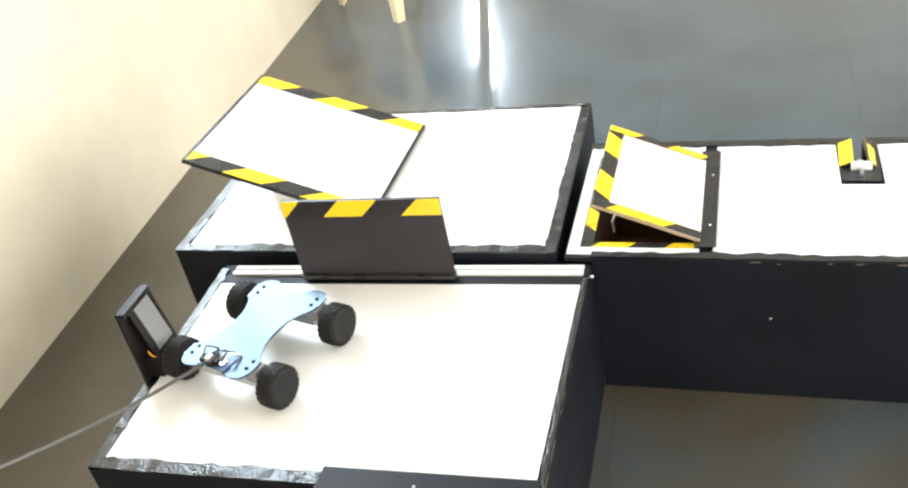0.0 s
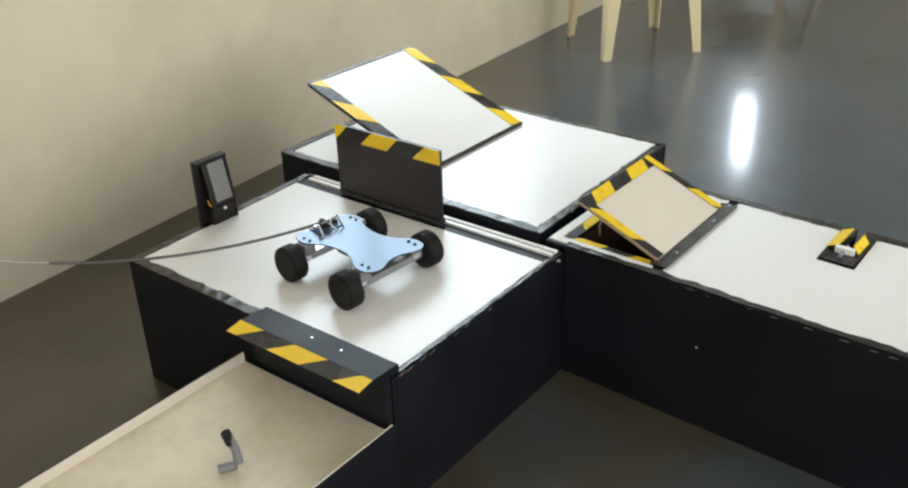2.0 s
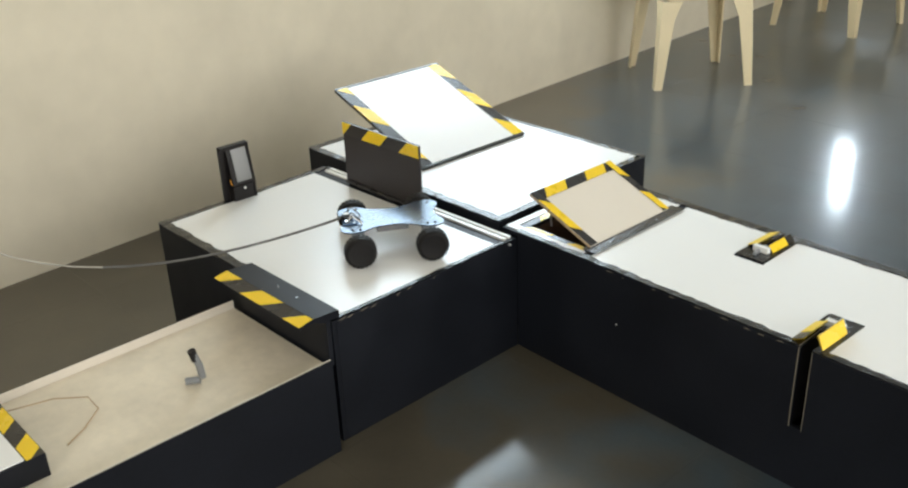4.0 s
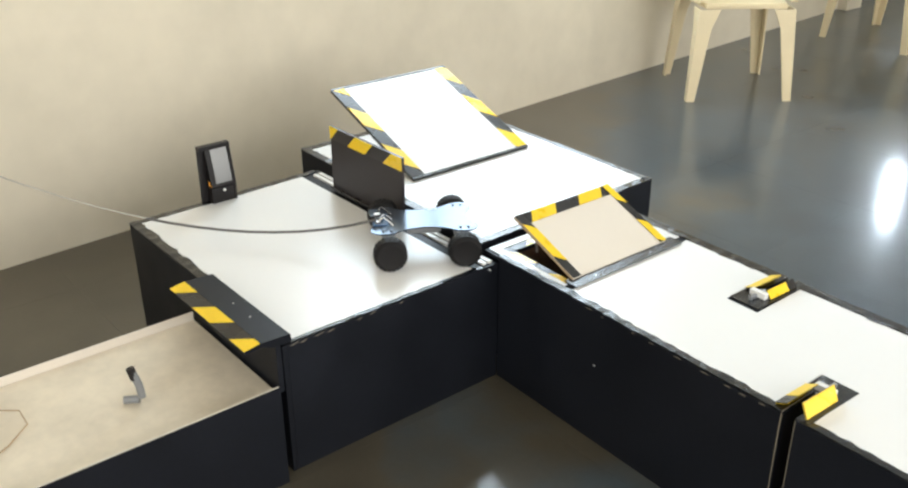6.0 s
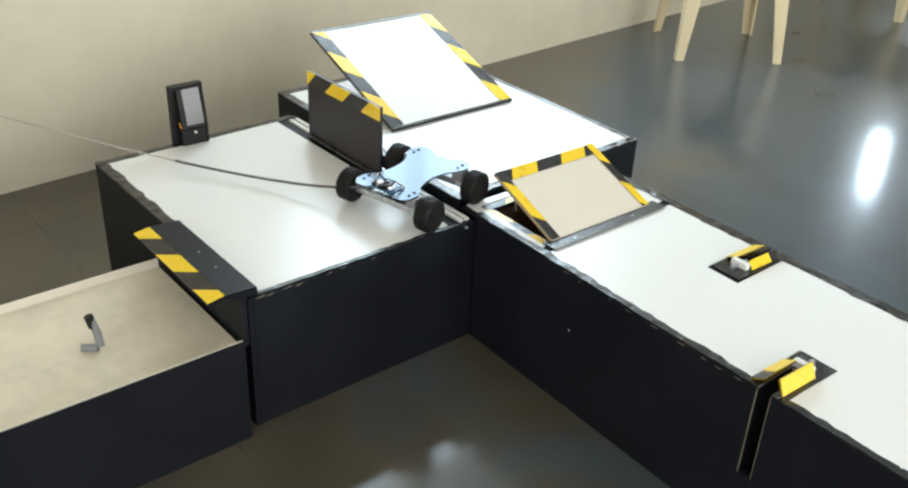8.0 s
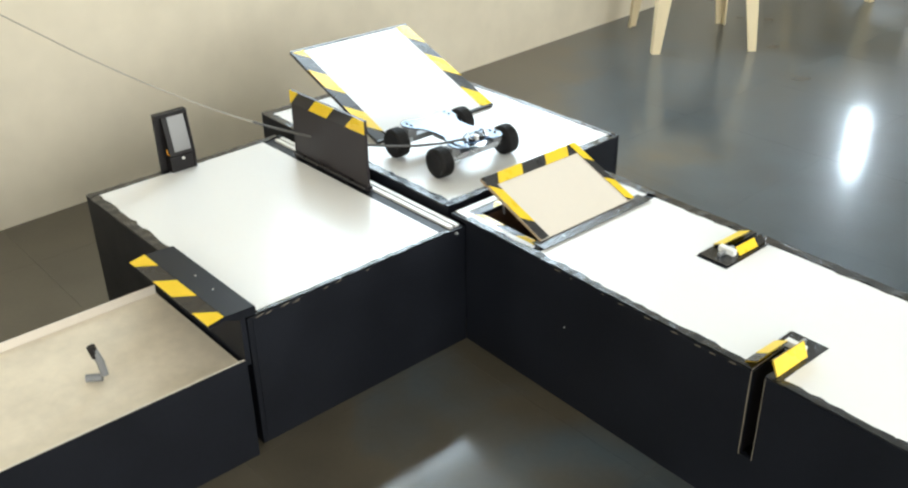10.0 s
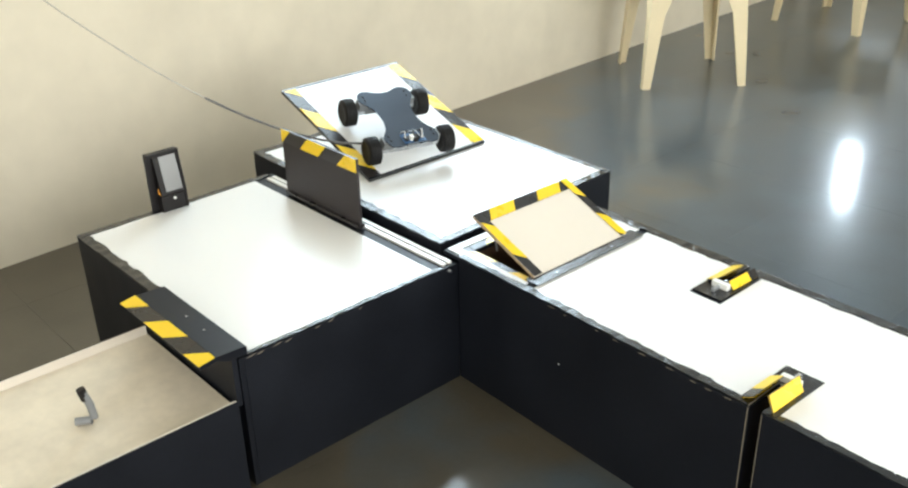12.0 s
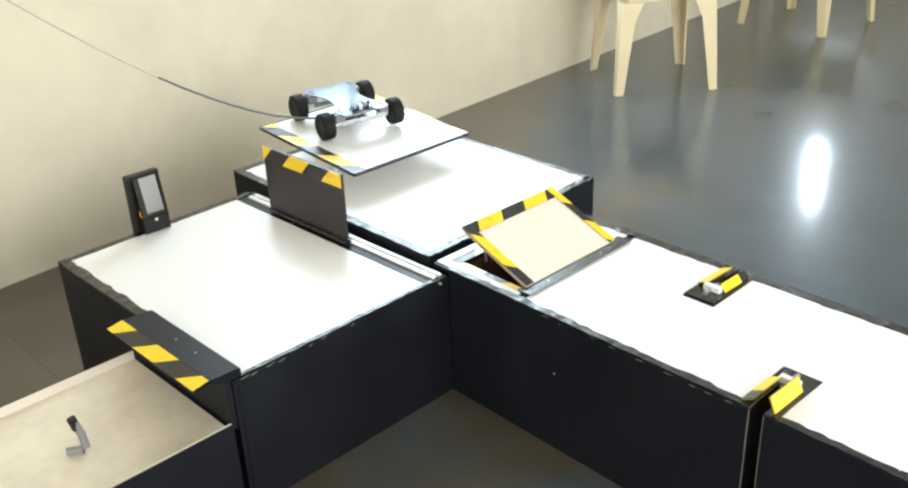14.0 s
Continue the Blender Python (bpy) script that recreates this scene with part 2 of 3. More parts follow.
def ragged(x0, x1, y, width, z, thick, seed, axis="x"):
    """A strip of edging tape whose inner border is torn and wavy."""
    rnd = random.Random(seed)
    own = bmesh.new()
    count = max(6, int(abs(x1 - x0) / 0.02))
    rows = []
    for k in range(count + 1):
        u = x0 + (x1 - x0) * k / count
        inner = y + width * (0.75 + 0.4 * rnd.random())
        lift = thick * (0.7 + 0.6 * rnd.random())
        pts = [(u, y, z), (u, y, z + lift), (u, (y + inner) / 2, z + lift * (0.9 + 0.3 * rnd.random())), (u, inner, z + lift), (u, inner, z)]
        rows.append([own.verts.new(p if axis == "x" else (p[1], p[0], p[2])) for p in pts])
    for p, q in zip(rows, rows[1:]):
        for k in range(5):
            own.faces.new((p[k], p[(k + 1) % 5], q[(k + 1) % 5], q[k]))
    own.faces.new(rows[0])
    own.faces.new(rows[-1])
    return own


# ---- room ----
floor = part("floor", box(-3.4, 5.2, -4.3, 7.2, -0.1, -0.002), JOINT)
tagged(floor, "polished dark stone slab floor with thin joints", "floor", kind="structure")


def wall_box(y0, y1, z0, z1):
    own = bmesh.new()
    for z in (z0, z1):
        for y, d in ((y0, 0), (y0, -0.22), (y1, -0.22), (y1, 0)):
            own.verts.new((wall_x(y) + d, y, z))
    v = list(own.verts)
    for f in ((0, 1, 2, 3), (4, 5, 6, 7), (0, 1, 5, 4), (1, 2, 6, 5), (2, 3, 7, 6), (3, 0, 4, 7)):
        own.faces.new([v[i] for i in f])
    return own


wall_west = part("wall_west", joined(joined(joined(wall_box(-4.3, WIN_Y0, -0.05, CEILING), wall_box(WIN_Y1, 5.2, -0.05, CEILING)), wall_box(WIN_Y0, WIN_Y1, -0.05, WIN_Z0)), wall_box(WIN_Y0, WIN_Y1, WIN_Z1, CEILING)), PAINT)
tagged(wall_west, "cream painted plaster wall with scuffs", "wall", kind="structure")
north = box(-3.4, -2.32, FAR_Y, FAR_Y + 0.22, -0.05, CEILING)
for x0, x1, z0, z1 in ((-1.94, 5.2, -0.05, CEILING), (-2.32, -1.94, -0.05, 1.42), (-2.32, -1.94, 2.38, CEILING)):
    box(x0, x1, FAR_Y, FAR_Y + 0.22, z0, z1, bm=north)
tagged(part("wall_north", north, PAINT), "cream painted end wall with a narrow window", "wall", kind="structure")
tagged(part("wall_recess", box(-3.4, -1.85, 5.0, 5.2, -0.05, CEILING), PAINT), "cream painted return wall", "wall", kind="structure")
tagged(part("wall_recess_side", box(-3.6, -3.4, 5.0, 7.07, -0.05, CEILING), PAINT), "cream painted side wall", "wall", kind="structure")
# out of view; its wide opening is added for the east fill lamp
east = box(5.0, 5.2, -4.3, -3.3, -0.05, CEILING)
for y0, y1, z0, z1 in ((5.1, 7.07, -0.05, CEILING), (-3.3, 5.1, -0.05, 0.45), (-3.3, 5.1, 2.75, CEILING)):
    box(5.0, 5.2, y0, y1, z0, z1, bm=east)
tagged(part("wall_east", east, PAINT), "cream painted unseen wall with an added wide window", "wall", kind="structure")
# never in view; the opening only lets in the added south fill
south = box(-1.5, 0.65, -4.5, -4.3, -0.05, CEILING)
for x0, x1, z0, z1 in ((3.75, 5.2, -0.05, CEILING), (0.65, 3.75, -0.05, 0.8), (0.65, 3.75, 2.5, CEILING)):
    box(x0, x1, -4.5, -4.3, z0, z1, bm=south)
tagged(part("wall_south", south, PAINT), "cream painted unseen wall with an added window", "wall", kind="structure")
tagged(part("ceiling", box(-3.6, 5.2, -4.5, 7.1, CEILING, CEILING + 0.15), CEIL), "plain white painted ceiling", "ceiling", kind="structure")


def window(name, m, width, height, bars):
    """A frame in its own x and z, with upright bars."""
    ob = tagged(new(name), "painted steel window with a daylight lamp behind it", "window", kind="structure")
    ob.matrix_basis = m
    t = 0.035
    f = box(-width / 2, width / 2, -0.03, 0.03, 0, t)
    box(-width / 2, width / 2, -0.03, 0.03, height - t, height, bm=f)
    box(-width / 2, -width / 2 + t, -0.03, 0.03, t, height - t, bm=f)
    box(width / 2 - t, width / 2, -0.03, 0.03, t, height - t, bm=f)
    part("window_frame", f, FRAME, ob)
    for k in range(bars):
        x = -width / 2 + width * (k + 1) / (bars + 1)
        part("bar", box(x - 0.014, x + 0.014, -0.02, 0.02, t, height - t), FRAME, ob)
    return ob


window("window_1", pose(wall_x(yc) - 0.06, yc, WIN_Z0, 0, 0, 90 + WALL_TURN), WIN_Y1 - WIN_Y0, WIN_Z1 - WIN_Z0, 2)
window("window_2", pose(-2.13, FAR_Y + 0.05, 1.42), 0.38, 0.96, 0)
# unseen, added round the broad east fill lamp
window("fill_window_east", pose(5.05, 0.9, 0.45, 0, 0, 90), 8.4, 2.3, 6)
# frame for the added south fill, out of view
window("fill_window_south", pose(2.2, -4.35, 0.8), 3.1, 1.7, 2)


# ---- square platform ----
def platform(name, label, at):
    return thing(name, label, "platform", at)


AX0, AY0 = -0.826, -0.603
A = platform("square_platform", "black box platform with a white laminate top and taped edges", pose(0, 0, TOP))
part("front_panel", box(AX0, 0, AY0, AY0 + 0.012, -TOP, -0.004, 0.001), BLACK, A)
part("back_panel", box(AX0, -0.05, -0.014, -0.002, -TOP, -0.02, 0.001), BLACK, A)
part("side_panel", box(AX0, AX0 + 0.012, AY0 + 0.0125, -0.0145, -TOP, -0.004, 0.001), BLACK, A)
part("side_panel", box(-0.012, 0, AY0 + 0.0125, 0.0195, -TOP, -0.004, 0.001), BLACK, A)
part("top_board", box(AX0 + 0.0005, -0.0005, AY0 + 0.0005, 0.0195, -0.012, -0.003, 0.001), BLACK, A)
part("white_sheet", box(AX0 + 0.022, -0.013, AY0 + 0.027, -0.055, -0.0028, 0.0), WHITE, A, "white laminate sheet")
part("edge_tape", ragged(AX0, 0, AY0, 0.028, -0.003, 0.0042, 1), TAPE, A, "wrinkled glossy black edging tape")
part("edge_tape", ragged(AY0, 0, AX0, 0.022, -0.003, 0.0042, 2, "y"), TAPE, A, "wrinkled glossy black edging tape")
part("edge_tape", ragged(AY0, -0.03, 0.0, -0.011, -0.003, 0.004, 3, "y"), TAPE, A, "wrinkled glossy black edging tape")
part("corner_pin", lathe([(0.004, 0), (0.004, 0.006), (0.002, 0.008)], 10, "X"), STEEL, A, at=pose(0.0, -0.012, -0.012))

# its far side splays out a little towards the back
for ob in A.children:
    for v in ob.data.vertices:
        if v.co.x < -0.4:
            v.co.x -= (v.co.y - AY0) * 0.034

# worn spots along the inner edge, where the paint has chipped off
rnd = random.Random(21)
for y in (-0.585, -0.56, -0.522, -0.49, -0.41, -0.375, -0.29):
    z, run = -0.007 - rnd.random() * 0.004, 0.008 + rnd.random() * 0.02
    part("worn_spot", prism([(0.0, 0.0), (0.004, run), (0.002, run), (-0.001, run * 0.4)], 0.0, 0.0006), EDGE, A, at=Matrix(((0, 0, 1, 0.0002), (0, 1, 0, y), (1, 0, 0, z), (0, 0, 0, 1))))

# the sliding gate's track along the back of the platform
track = thing("gate_track", "two white plastic rails of a sliding gate track", "rail", pose(0, 0, TOP))
part("rail", box(-0.81, -0.012, -0.0215, -0.01, -0.003, 0.0035, 0.001), RAIL, track)
part("rail", box(-0.81, -0.012, -0.003, 0.0085, -0.003, 0.0035, 0.001), RAIL, track)

# ---- the gate that slides in the track ----
gate = thing("sliding_gate", "upright matt black board with hazard tape along its top", "gate", pose(-0.669, -0.034, TOP))
part("board", box(0, 0.348, -0.004, 0.004, 0.0, 0.2, 0.001), GATE, gate)
hazard(gate, (0, -0.0042, 0.162), (0.348, 0, 0), (0, 0, 0.038), pitch=0.172, phase=0.09, slant=1.05)
part("foot", box(0.0, 0.348, -0.012, 0.0115, 0.0042, 0.014, 0.002), DARK, gate)

# ---- rear platform with the see-saw ----
B = platform("rear_platform", "black box platform with a white top and black taped border", pose(0, 0, TOP))
BX0, BX1, BY0, BY1, BZ = -0.989, -0.072, 0.026, 0.714, 0.022
B.matrix_basis = pose(BX1, BY0, TOP, 0, 0, -1.2) @ pose(-BX1, -BY0, 0)
part("front_panel", box(BX0, BX1, BY0, BY0 + 0.012, -TOP, BZ - 0.004, 0.001), BLACK, B)
part("back_panel", box(BX0, BX1, BY1 - 0.012, BY1, -TOP, BZ - 0.004, 0.001), BLACK, B)
part("side_panel", box(BX0, BX0 + 0.012, BY0 + 0.0125, BY1 - 0.0125, -TOP, BZ - 0.004, 0.001), BLACK, B)
part("side_panel", box(BX1 - 0.012, BX1, BY0 + 0.0125, BY1 - 0.0125, -TOP, BZ - 0.004, 0.001), BLACK, B)
part("top_board", box(BX0 + 0.0005, BX1 - 0.0005, BY0 + 0.0005, BY1 - 0.0005, BZ - 0.014, BZ - 0.003, 0.001), BLACK, B)
part("white_sheet", box(BX0 + 0.03, BX1 - 0.026, BY0 + 0.026, BY1 - 0.018, BZ - 0.0028, BZ), WHITE, B, "white laminate sheet")
part("edge_tape", ragged(BX0, BX1, BY0, 0.026, BZ - 0.003, 0.004, 5), TAPE, B, "wrinkled glossy black edging tape")
part("edge_tape", ragged(BX0, BX1, BY1, -0.02, BZ - 0.003, 0.004, 6), TAPE, B, "wrinkled glossy black edging tape")
part("edge_tape", ragged(BY0, BY1, BX0, 0.03, BZ - 0.003, 0.004, 7, "y"), TAPE, B, "wrinkled glossy black edging tape")
part("edge_tape", ragged(BY0, BY1, BX1, -0.025, BZ - 0.003, 0.004, 8, "y"), TAPE, B, "wrinkled glossy black edging tape")

# the box was nailed together a little out of square
skew = Matrix(((1, -0.038, 0, 0.038 * BY0), (0, 1, 0, 0), (0, 0, 1, 0), (0, 0, 0, 1)))
for ob in B.children:
    ob.data.transform(skew)

# see-saw plank: it turns about the pin of its stand
PIVOT = (-0.742, 0.385, TOP + 0.11)
stand = thing("seesaw_stand", "low white stand under the see-saw plank", "stand", pose(-0.742, 0.385, TOP + BZ))
for y in (-0.16, 0.16):
    part("upright", prism([(-0.05, -0.006), (0.05, -0.006), (0.05, 0.006), (-0.05, 0.006)], 0.0, 0.06), WHITE, stand, at=pose(0, y, 0))
    part("bracket", prism([(-0.02, -0.005), (0.02, -0.005), (0.02, 0.005), (-0.02, 0.005)], 0.06, 0.084), WHITE, stand, at=pose(0, y, 0))
part("pin", lathe([(0.004, -0.19), (0.004, 0.19)], 12, "Y"), STEEL, stand, at=pose(0, 0, 0.086))
PL, PW = 0.236, 0.2315
plank = thing("seesaw_plank", "white see-saw plank edged with hazard tape", "ramp", pose(*PIVOT, 0, 21.7, -0.4))
part("board", box(-PL, PL, -PW, PW, 0.0, 0.008, 0.001), WHITE, plank)
hazard(plank, (-PL, -PW, 0.0082), (2 * PL, 0, 0), (0, 0.045, 0), pitch=0.194, phase=0.1, slant=1.1)
hazard(plank, (-PL, PW - 0.045, 0.0082), (2 * PL, 0, 0), (0, 0.045, 0), pitch=0.194, phase=-0.03, slant=1.1)
for x0, x1, y0, y1 in ((-PL - 0.001, -PL + 0.007, -PW, PW), (PL - 0.007, PL + 0.001, -PW, PW)):
    part("edge_tape", box(x0, x1, y0, y1, -0.001, 0.0098, 0.0005), TAPE, plank)
part("edge_tape", box(-PL, PL, -PW - 0.001, -PW + 0.0002, -0.001, 0.0085), TAPE, plank)
part("edge_tape", box(-PL, PL, PW - 0.0002, PW + 0.001, -0.001, 0.0085), TAPE, plank)

# ---- long platform with the flap and two slots ----
CX0, CX1, CY0, CY1, CZ = -0.055, 2.3, 0.0, 0.479, 0.015
AT_C = pose(0, 0.021, TOP, 0, 0, -2.2)
HX0, HX1, HY0, HY1 = 0.0, 0.208, 0.056, 0.39          # hole under the flap
S1 = (0.834, 0.862, 0.0, 0.125)                           # slot in the front edge
S2 = (0.529, 0.557, 0.336, CY1)                          # slot in the back edge
C = platform("long_platform", "long black box platform with white top, hatch and slots", AT_C)
front = box(0.0005, S1[0], CY0, 0.012, -TOP, CZ - 0.004)
box(S1[1], CX1, CY0, 0.012, -TOP, CZ - 0.004, bm=front)
box(S1[0], S1[1], CY0, 0.012, -TOP, -0.185, bm=front)
part("front_panel", front, BLACK, C)
back = box(CX0, S2[0], CY1 - 0.012, CY1, -TOP, CZ - 0.004)
box(S2[1], CX1, CY1 - 0.012, CY1, -TOP, CZ - 0.004, bm=back)
box(S2[0], S2[1], CY1 - 0.012, CY1, -TOP, -0.185, bm=back)
part("back_panel", back, BLACK, C)
part("end_panel", box(CX1 - 0.012, CX1, 0.0125, CY1 - 0.0125, -TOP, CZ - 0.004), BLACK, C)
part("slot_lining", box(S1[0] - 0.004, S1[0] - 0.0005, 0.0125, 0.1, -0.186, CZ - 0.013), HUB, C)


def deck(z0, z1, x0, x1, y0, y1, holes):
    """A slab with oblong holes, cut on the grid of their edges."""
    xs = sorted({x0, x1, *[v for h in holes for v in h[:2] if x0 < v < x1]})
    ys = sorted({y0, y1, *[v for h in holes for v in h[2:] if y0 < v < y1]})
    own = bmesh.new()
    at = {}

    def vert(i, j, k):
        if (i, j, k) not in at:
            at[i, j, k] = own.verts.new((xs[i], ys[j], (z0, z1)[k]))
        return at[i, j, k]

    full = set()
    for i in range(len(xs) - 1):
        for j in range(len(ys) - 1):
            mx, my = (xs[i] + xs[i + 1]) / 2, (ys[j] + ys[j + 1]) / 2
            if not any(h[0] < mx < h[1] and h[2] < my < h[3] for h in holes):
                full.add((i, j))
    for i, j in full:
        for k in (0, 1):
            own.faces.new([vert(i, j, k), vert(i + 1, j, k), vert(i + 1, j + 1, k), vert(i, j + 1, k)])
        for di, dj, p, q in ((-1, 0, (0, 0), (0, 1)), (1, 0, (1, 0), (1, 1)), (0, -1, (0, 0), (1, 0)), (0, 1, (0, 1), (1, 1))):
            if (i + di, j + dj) not in full:
                a, b = (i + p[0], j + p[1]), (i + q[0], j + q[1])
                own.faces.new([vert(*a, 0), vert(*b, 0), vert(*b, 1), vert(*a, 1)])
    return own


HOLE = (HX0, HX1, HY0, HY1)
part("top_board", deck(CZ - 0.013, CZ - 0.003, CX0, CX1 - 0.0005, 0.0005, CY1 - 0.0005, [HOLE, S1, S2]), BLACK, C)
part("white_sheet", deck(CZ - 0.0028, CZ, CX0 + 0.003, 0.214, 0.011, CY1 - 0.02, [(-0.028, 0.24, 0.034, 0.412)]), WHITE, C, "white laminate sheet round the hatch")
part("white_sheet", deck(CZ - 0.0028, CZ, 0.241, CX1 - 0.02, 0.018, CY1 - 0.03, [(0.81, 0.89, 0.0, 0.172), (0.496, 0.582, 0.277, 0.5)]), WHITE, C, "white laminate sheet")
part("edge_tape", ragged(0.0, S1[0], CY0, 0.02, CZ - 0.003, 0.004, 11), TAPE, C, "wrinkled glossy black edging tape")
part("edge_tape", ragged(S1[1], CX1, CY0, 0.02, CZ - 0.003, 0.004, 12), TAPE, C, "wrinkled glossy black edging tape")
part("edge_tape", ragged(CX0, S2[0], CY1, -0.03, CZ - 0.003, 0.004, 13), TAPE, C, "wrinkled glossy black edging tape")
part("edge_tape", ragged(S2[1], CX1, CY1, -0.03, CZ - 0.003, 0.004, 14), TAPE, C, "wrinkled glossy black edging tape")
hazard(C, (-0.027, 0.035, CZ - 0.0028), (0.232, 0, 0), (0, 0.02, 0), pitch=0.15, phase=0.02, slant=1.0)
hazard(C, (-0.002, 0.057, CZ - 0.0028), (0, 0.332, 0), (-0.025, 0, 0), pitch=0.14, phase=0.04, slant=1.0)
hazard(C, (-0.027, 0.3925, CZ - 0.0028), (0.232, 0, 0), (0, 0.018, 0), pitch=0.13, phase=0.05, slant=1.0)
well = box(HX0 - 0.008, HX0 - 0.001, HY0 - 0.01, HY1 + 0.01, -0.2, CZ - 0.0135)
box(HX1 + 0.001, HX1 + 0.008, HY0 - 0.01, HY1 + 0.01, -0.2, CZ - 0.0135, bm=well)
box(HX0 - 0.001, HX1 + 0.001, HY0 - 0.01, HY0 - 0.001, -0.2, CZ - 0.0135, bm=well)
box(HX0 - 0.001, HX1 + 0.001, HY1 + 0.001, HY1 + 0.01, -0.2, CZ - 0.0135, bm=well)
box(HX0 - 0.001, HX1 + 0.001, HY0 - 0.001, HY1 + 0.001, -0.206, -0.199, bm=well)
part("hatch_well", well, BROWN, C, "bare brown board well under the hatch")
for x, z in ((0.35, -0.13), (1.1, -0.2)):
    part("paint_chip", lathe([(0.0025, 0), (0.002, 0.0008)], 8, "Y"), RAIL, C, at=pose(x, -0.0006, z))

rnd = random.Random(22)
for x in (0.31, 0.36, 0.452, 0.5, 0.57, 0.64, 0.7, 0.735, 0.78):
    run = 0.006 + rnd.random() * 0.016
    part("worn_spot", prism([(0.0, 0.0), (run, 0.001), (run * 0.8, 0.003), (run * 0.2, 0.0025)], 0.0, 0.0006), EDGE, C, at=Matrix(((1, 0, 0, x), (0, 0, -1, -0.0002), (0, 1, 0, CZ - 0.008 - rnd.random() * 0.003), (0, 0, 0, 1))))

# the raised hatch flap
flap_tilt = math.degrees(math.atan2(0.09, 0.214))
flap = thing("hatch_flap", "propped up cream board flap edged with hazard tape", "flap", AT_C @ pose(0.207, 0.222, CZ + 0.003, 0, flap_tilt, 1.6))
FL_, FW = 0.229, 0.169
part("board", box(-FL_, 0, -FW, FW, 0, 0.006, 0.0006), CREAM, flap)
part("raw_edge", box(-FL_, 0, -FW - 0.0012, -FW - 0.0001, 0.0, 0.0055), WOOD, flap, "raw wooden edge")
hazard(flap, (-FL_, FW, 0.0062), (0, -2 * FW, 0), (0.034, 0, 0), pitch=0.168, phase=0.03, slant=0.7)
hazard(flap, (-FL_, -FW, 0.0072), (FL_, 0, 0), (0, 0.026, 0), pitch=0.24, phase=0.03, slant=1.0)
hazard(flap, (0, FW, 0.0072), (-FL_, 0, 0), (0, -0.022, 0), pitch=0.16, phase=-0.01, slant=1.0)
part("hinge_strip", box(-0.012, 0.03, -FW - 0.02, FW + 0.03, -0.0065, -0.0055), TAPE, flap, at=pose(0, 0, 0.0085, 0, -flap_tilt, 0))
for y in (-0.11, 0.09):
    part("screw", lathe([(0.003, 0), (0.002, 0.0012)], 10, "Z"), STEEL, flap, at=pose(0.0, 0, 0.0085, 0, -flap_tilt, 0) @ pose(0.016, y, -0.0054))
part("prop", tube([(-0.17, -0.12, 0), (-0.172, -0.12, -0.05), (-0.16, -0.118, -0.075)], 0.003), STEEL, flap)


def slot_marker(at, leaves):
    """Two taped leaves, tilted up towards a slot, on a black base."""
    ob = thing("slot_marker", "pair of tilted hazard-taped leaves beside a slot", "marker", at, group="slot markers")
    base = deck(-0.0026, 0.0014, -0.038, 0.04, 0.004, 0.17, [(-0.0135, 0.0135, -0.1, 0.118)])
    part("base_plate", base, TAPE, ob)
    for side, reach, rise_z, cut in leaves:
        low, high = Vector((side * reach, 0.012, 0.0018)), Vector((side * 0.0142, 0.012, rise_z))
        run, rise = Vector((0, 0.1, 0)), high - low
        leaf = part("leaf", plate(low, rise, run, 0.002) if side < 0 else plate(low + run, rise, -run, 0.002), DARK, ob, "tilted black and yellow leaf")
        n = (rise.cross(run) if side < 0 else rise.cross(-run)).normalized()
        top = low + n * 0.0021
        c0, c1 = top + run * (cut[0] / 0.1), run * ((cut[1] - cut[0]) / 0.1)
        part("yellow_face", plate(c0, rise, c1, 0.0008) if side < 0 else plate(c0 + c1, rise, -c1, 0.0008), YELLOW, leaf, "yellow tape face")
        under = low - n * 0.0001
        part("yellow_face", plate(under, run * 0.8, rise, 0.0006) if side < 0 else plate(under + run * 0.8, -run * 0.8, rise, 0.0006), YELLOW, leaf)
    part("white_block", box(-0.022, 0.02, 0.112, 0.126, 0.0016, 0.016, 0.002), RAIL, ob)
    part("horn", box(-0.004, 0.004, 0.128, 0.15, 0.0016, 0.012, 0.002), STEEL, ob)
    part("clip", tube([(-0.01, 0.1, 0.004), (0.0, 0.095, 0.01), (0.012, 0.1, 0.004)], 0.002), STEEL, ob)
    return ob


# side of the slot, foot's distance, height, and the stretch that is yellow
slot_marker(AT_C @ pose(0.848, 0.0, CZ), ((-1, 0.04, 0.014, (0.036, 0.1)), (1, 0.028, 0.032, (0.0, 0.1))))
slot_marker(AT_C @ pose(0.528, 0.459, CZ, 0, 0, 180), ((-1, 0.028, 0.019, (0.03, 0.1)), (1, 0.042, 0.014, (0.0, 0.1))))
for x, y, turn in ((S1[0], 0, 1), (S2[1], CY1, -1)):
    part("raw_edge", box(x - 0.0018, x - 0.0002, min(y, y + turn * 0.115), max(y, y + turn * 0.115), CZ - 0.0028, CZ + 0.0022), EDGE, C, "pale raw board edge")
    part("raw_edge", box(x - 0.0024, x - 0.0002, y - turn * 0.0012 - 0.0006, y - turn * 0.0012 + 0.0006, -0.186, CZ - 0.003), EDGE, C, "pale raw board edge")
part("raw_edge", box(S1[1] + 0.0002, S1[1] + 0.0014, -0.0018, -0.0006, -0.186, CZ - 0.003), EDGE, C, "pale raw board edge")

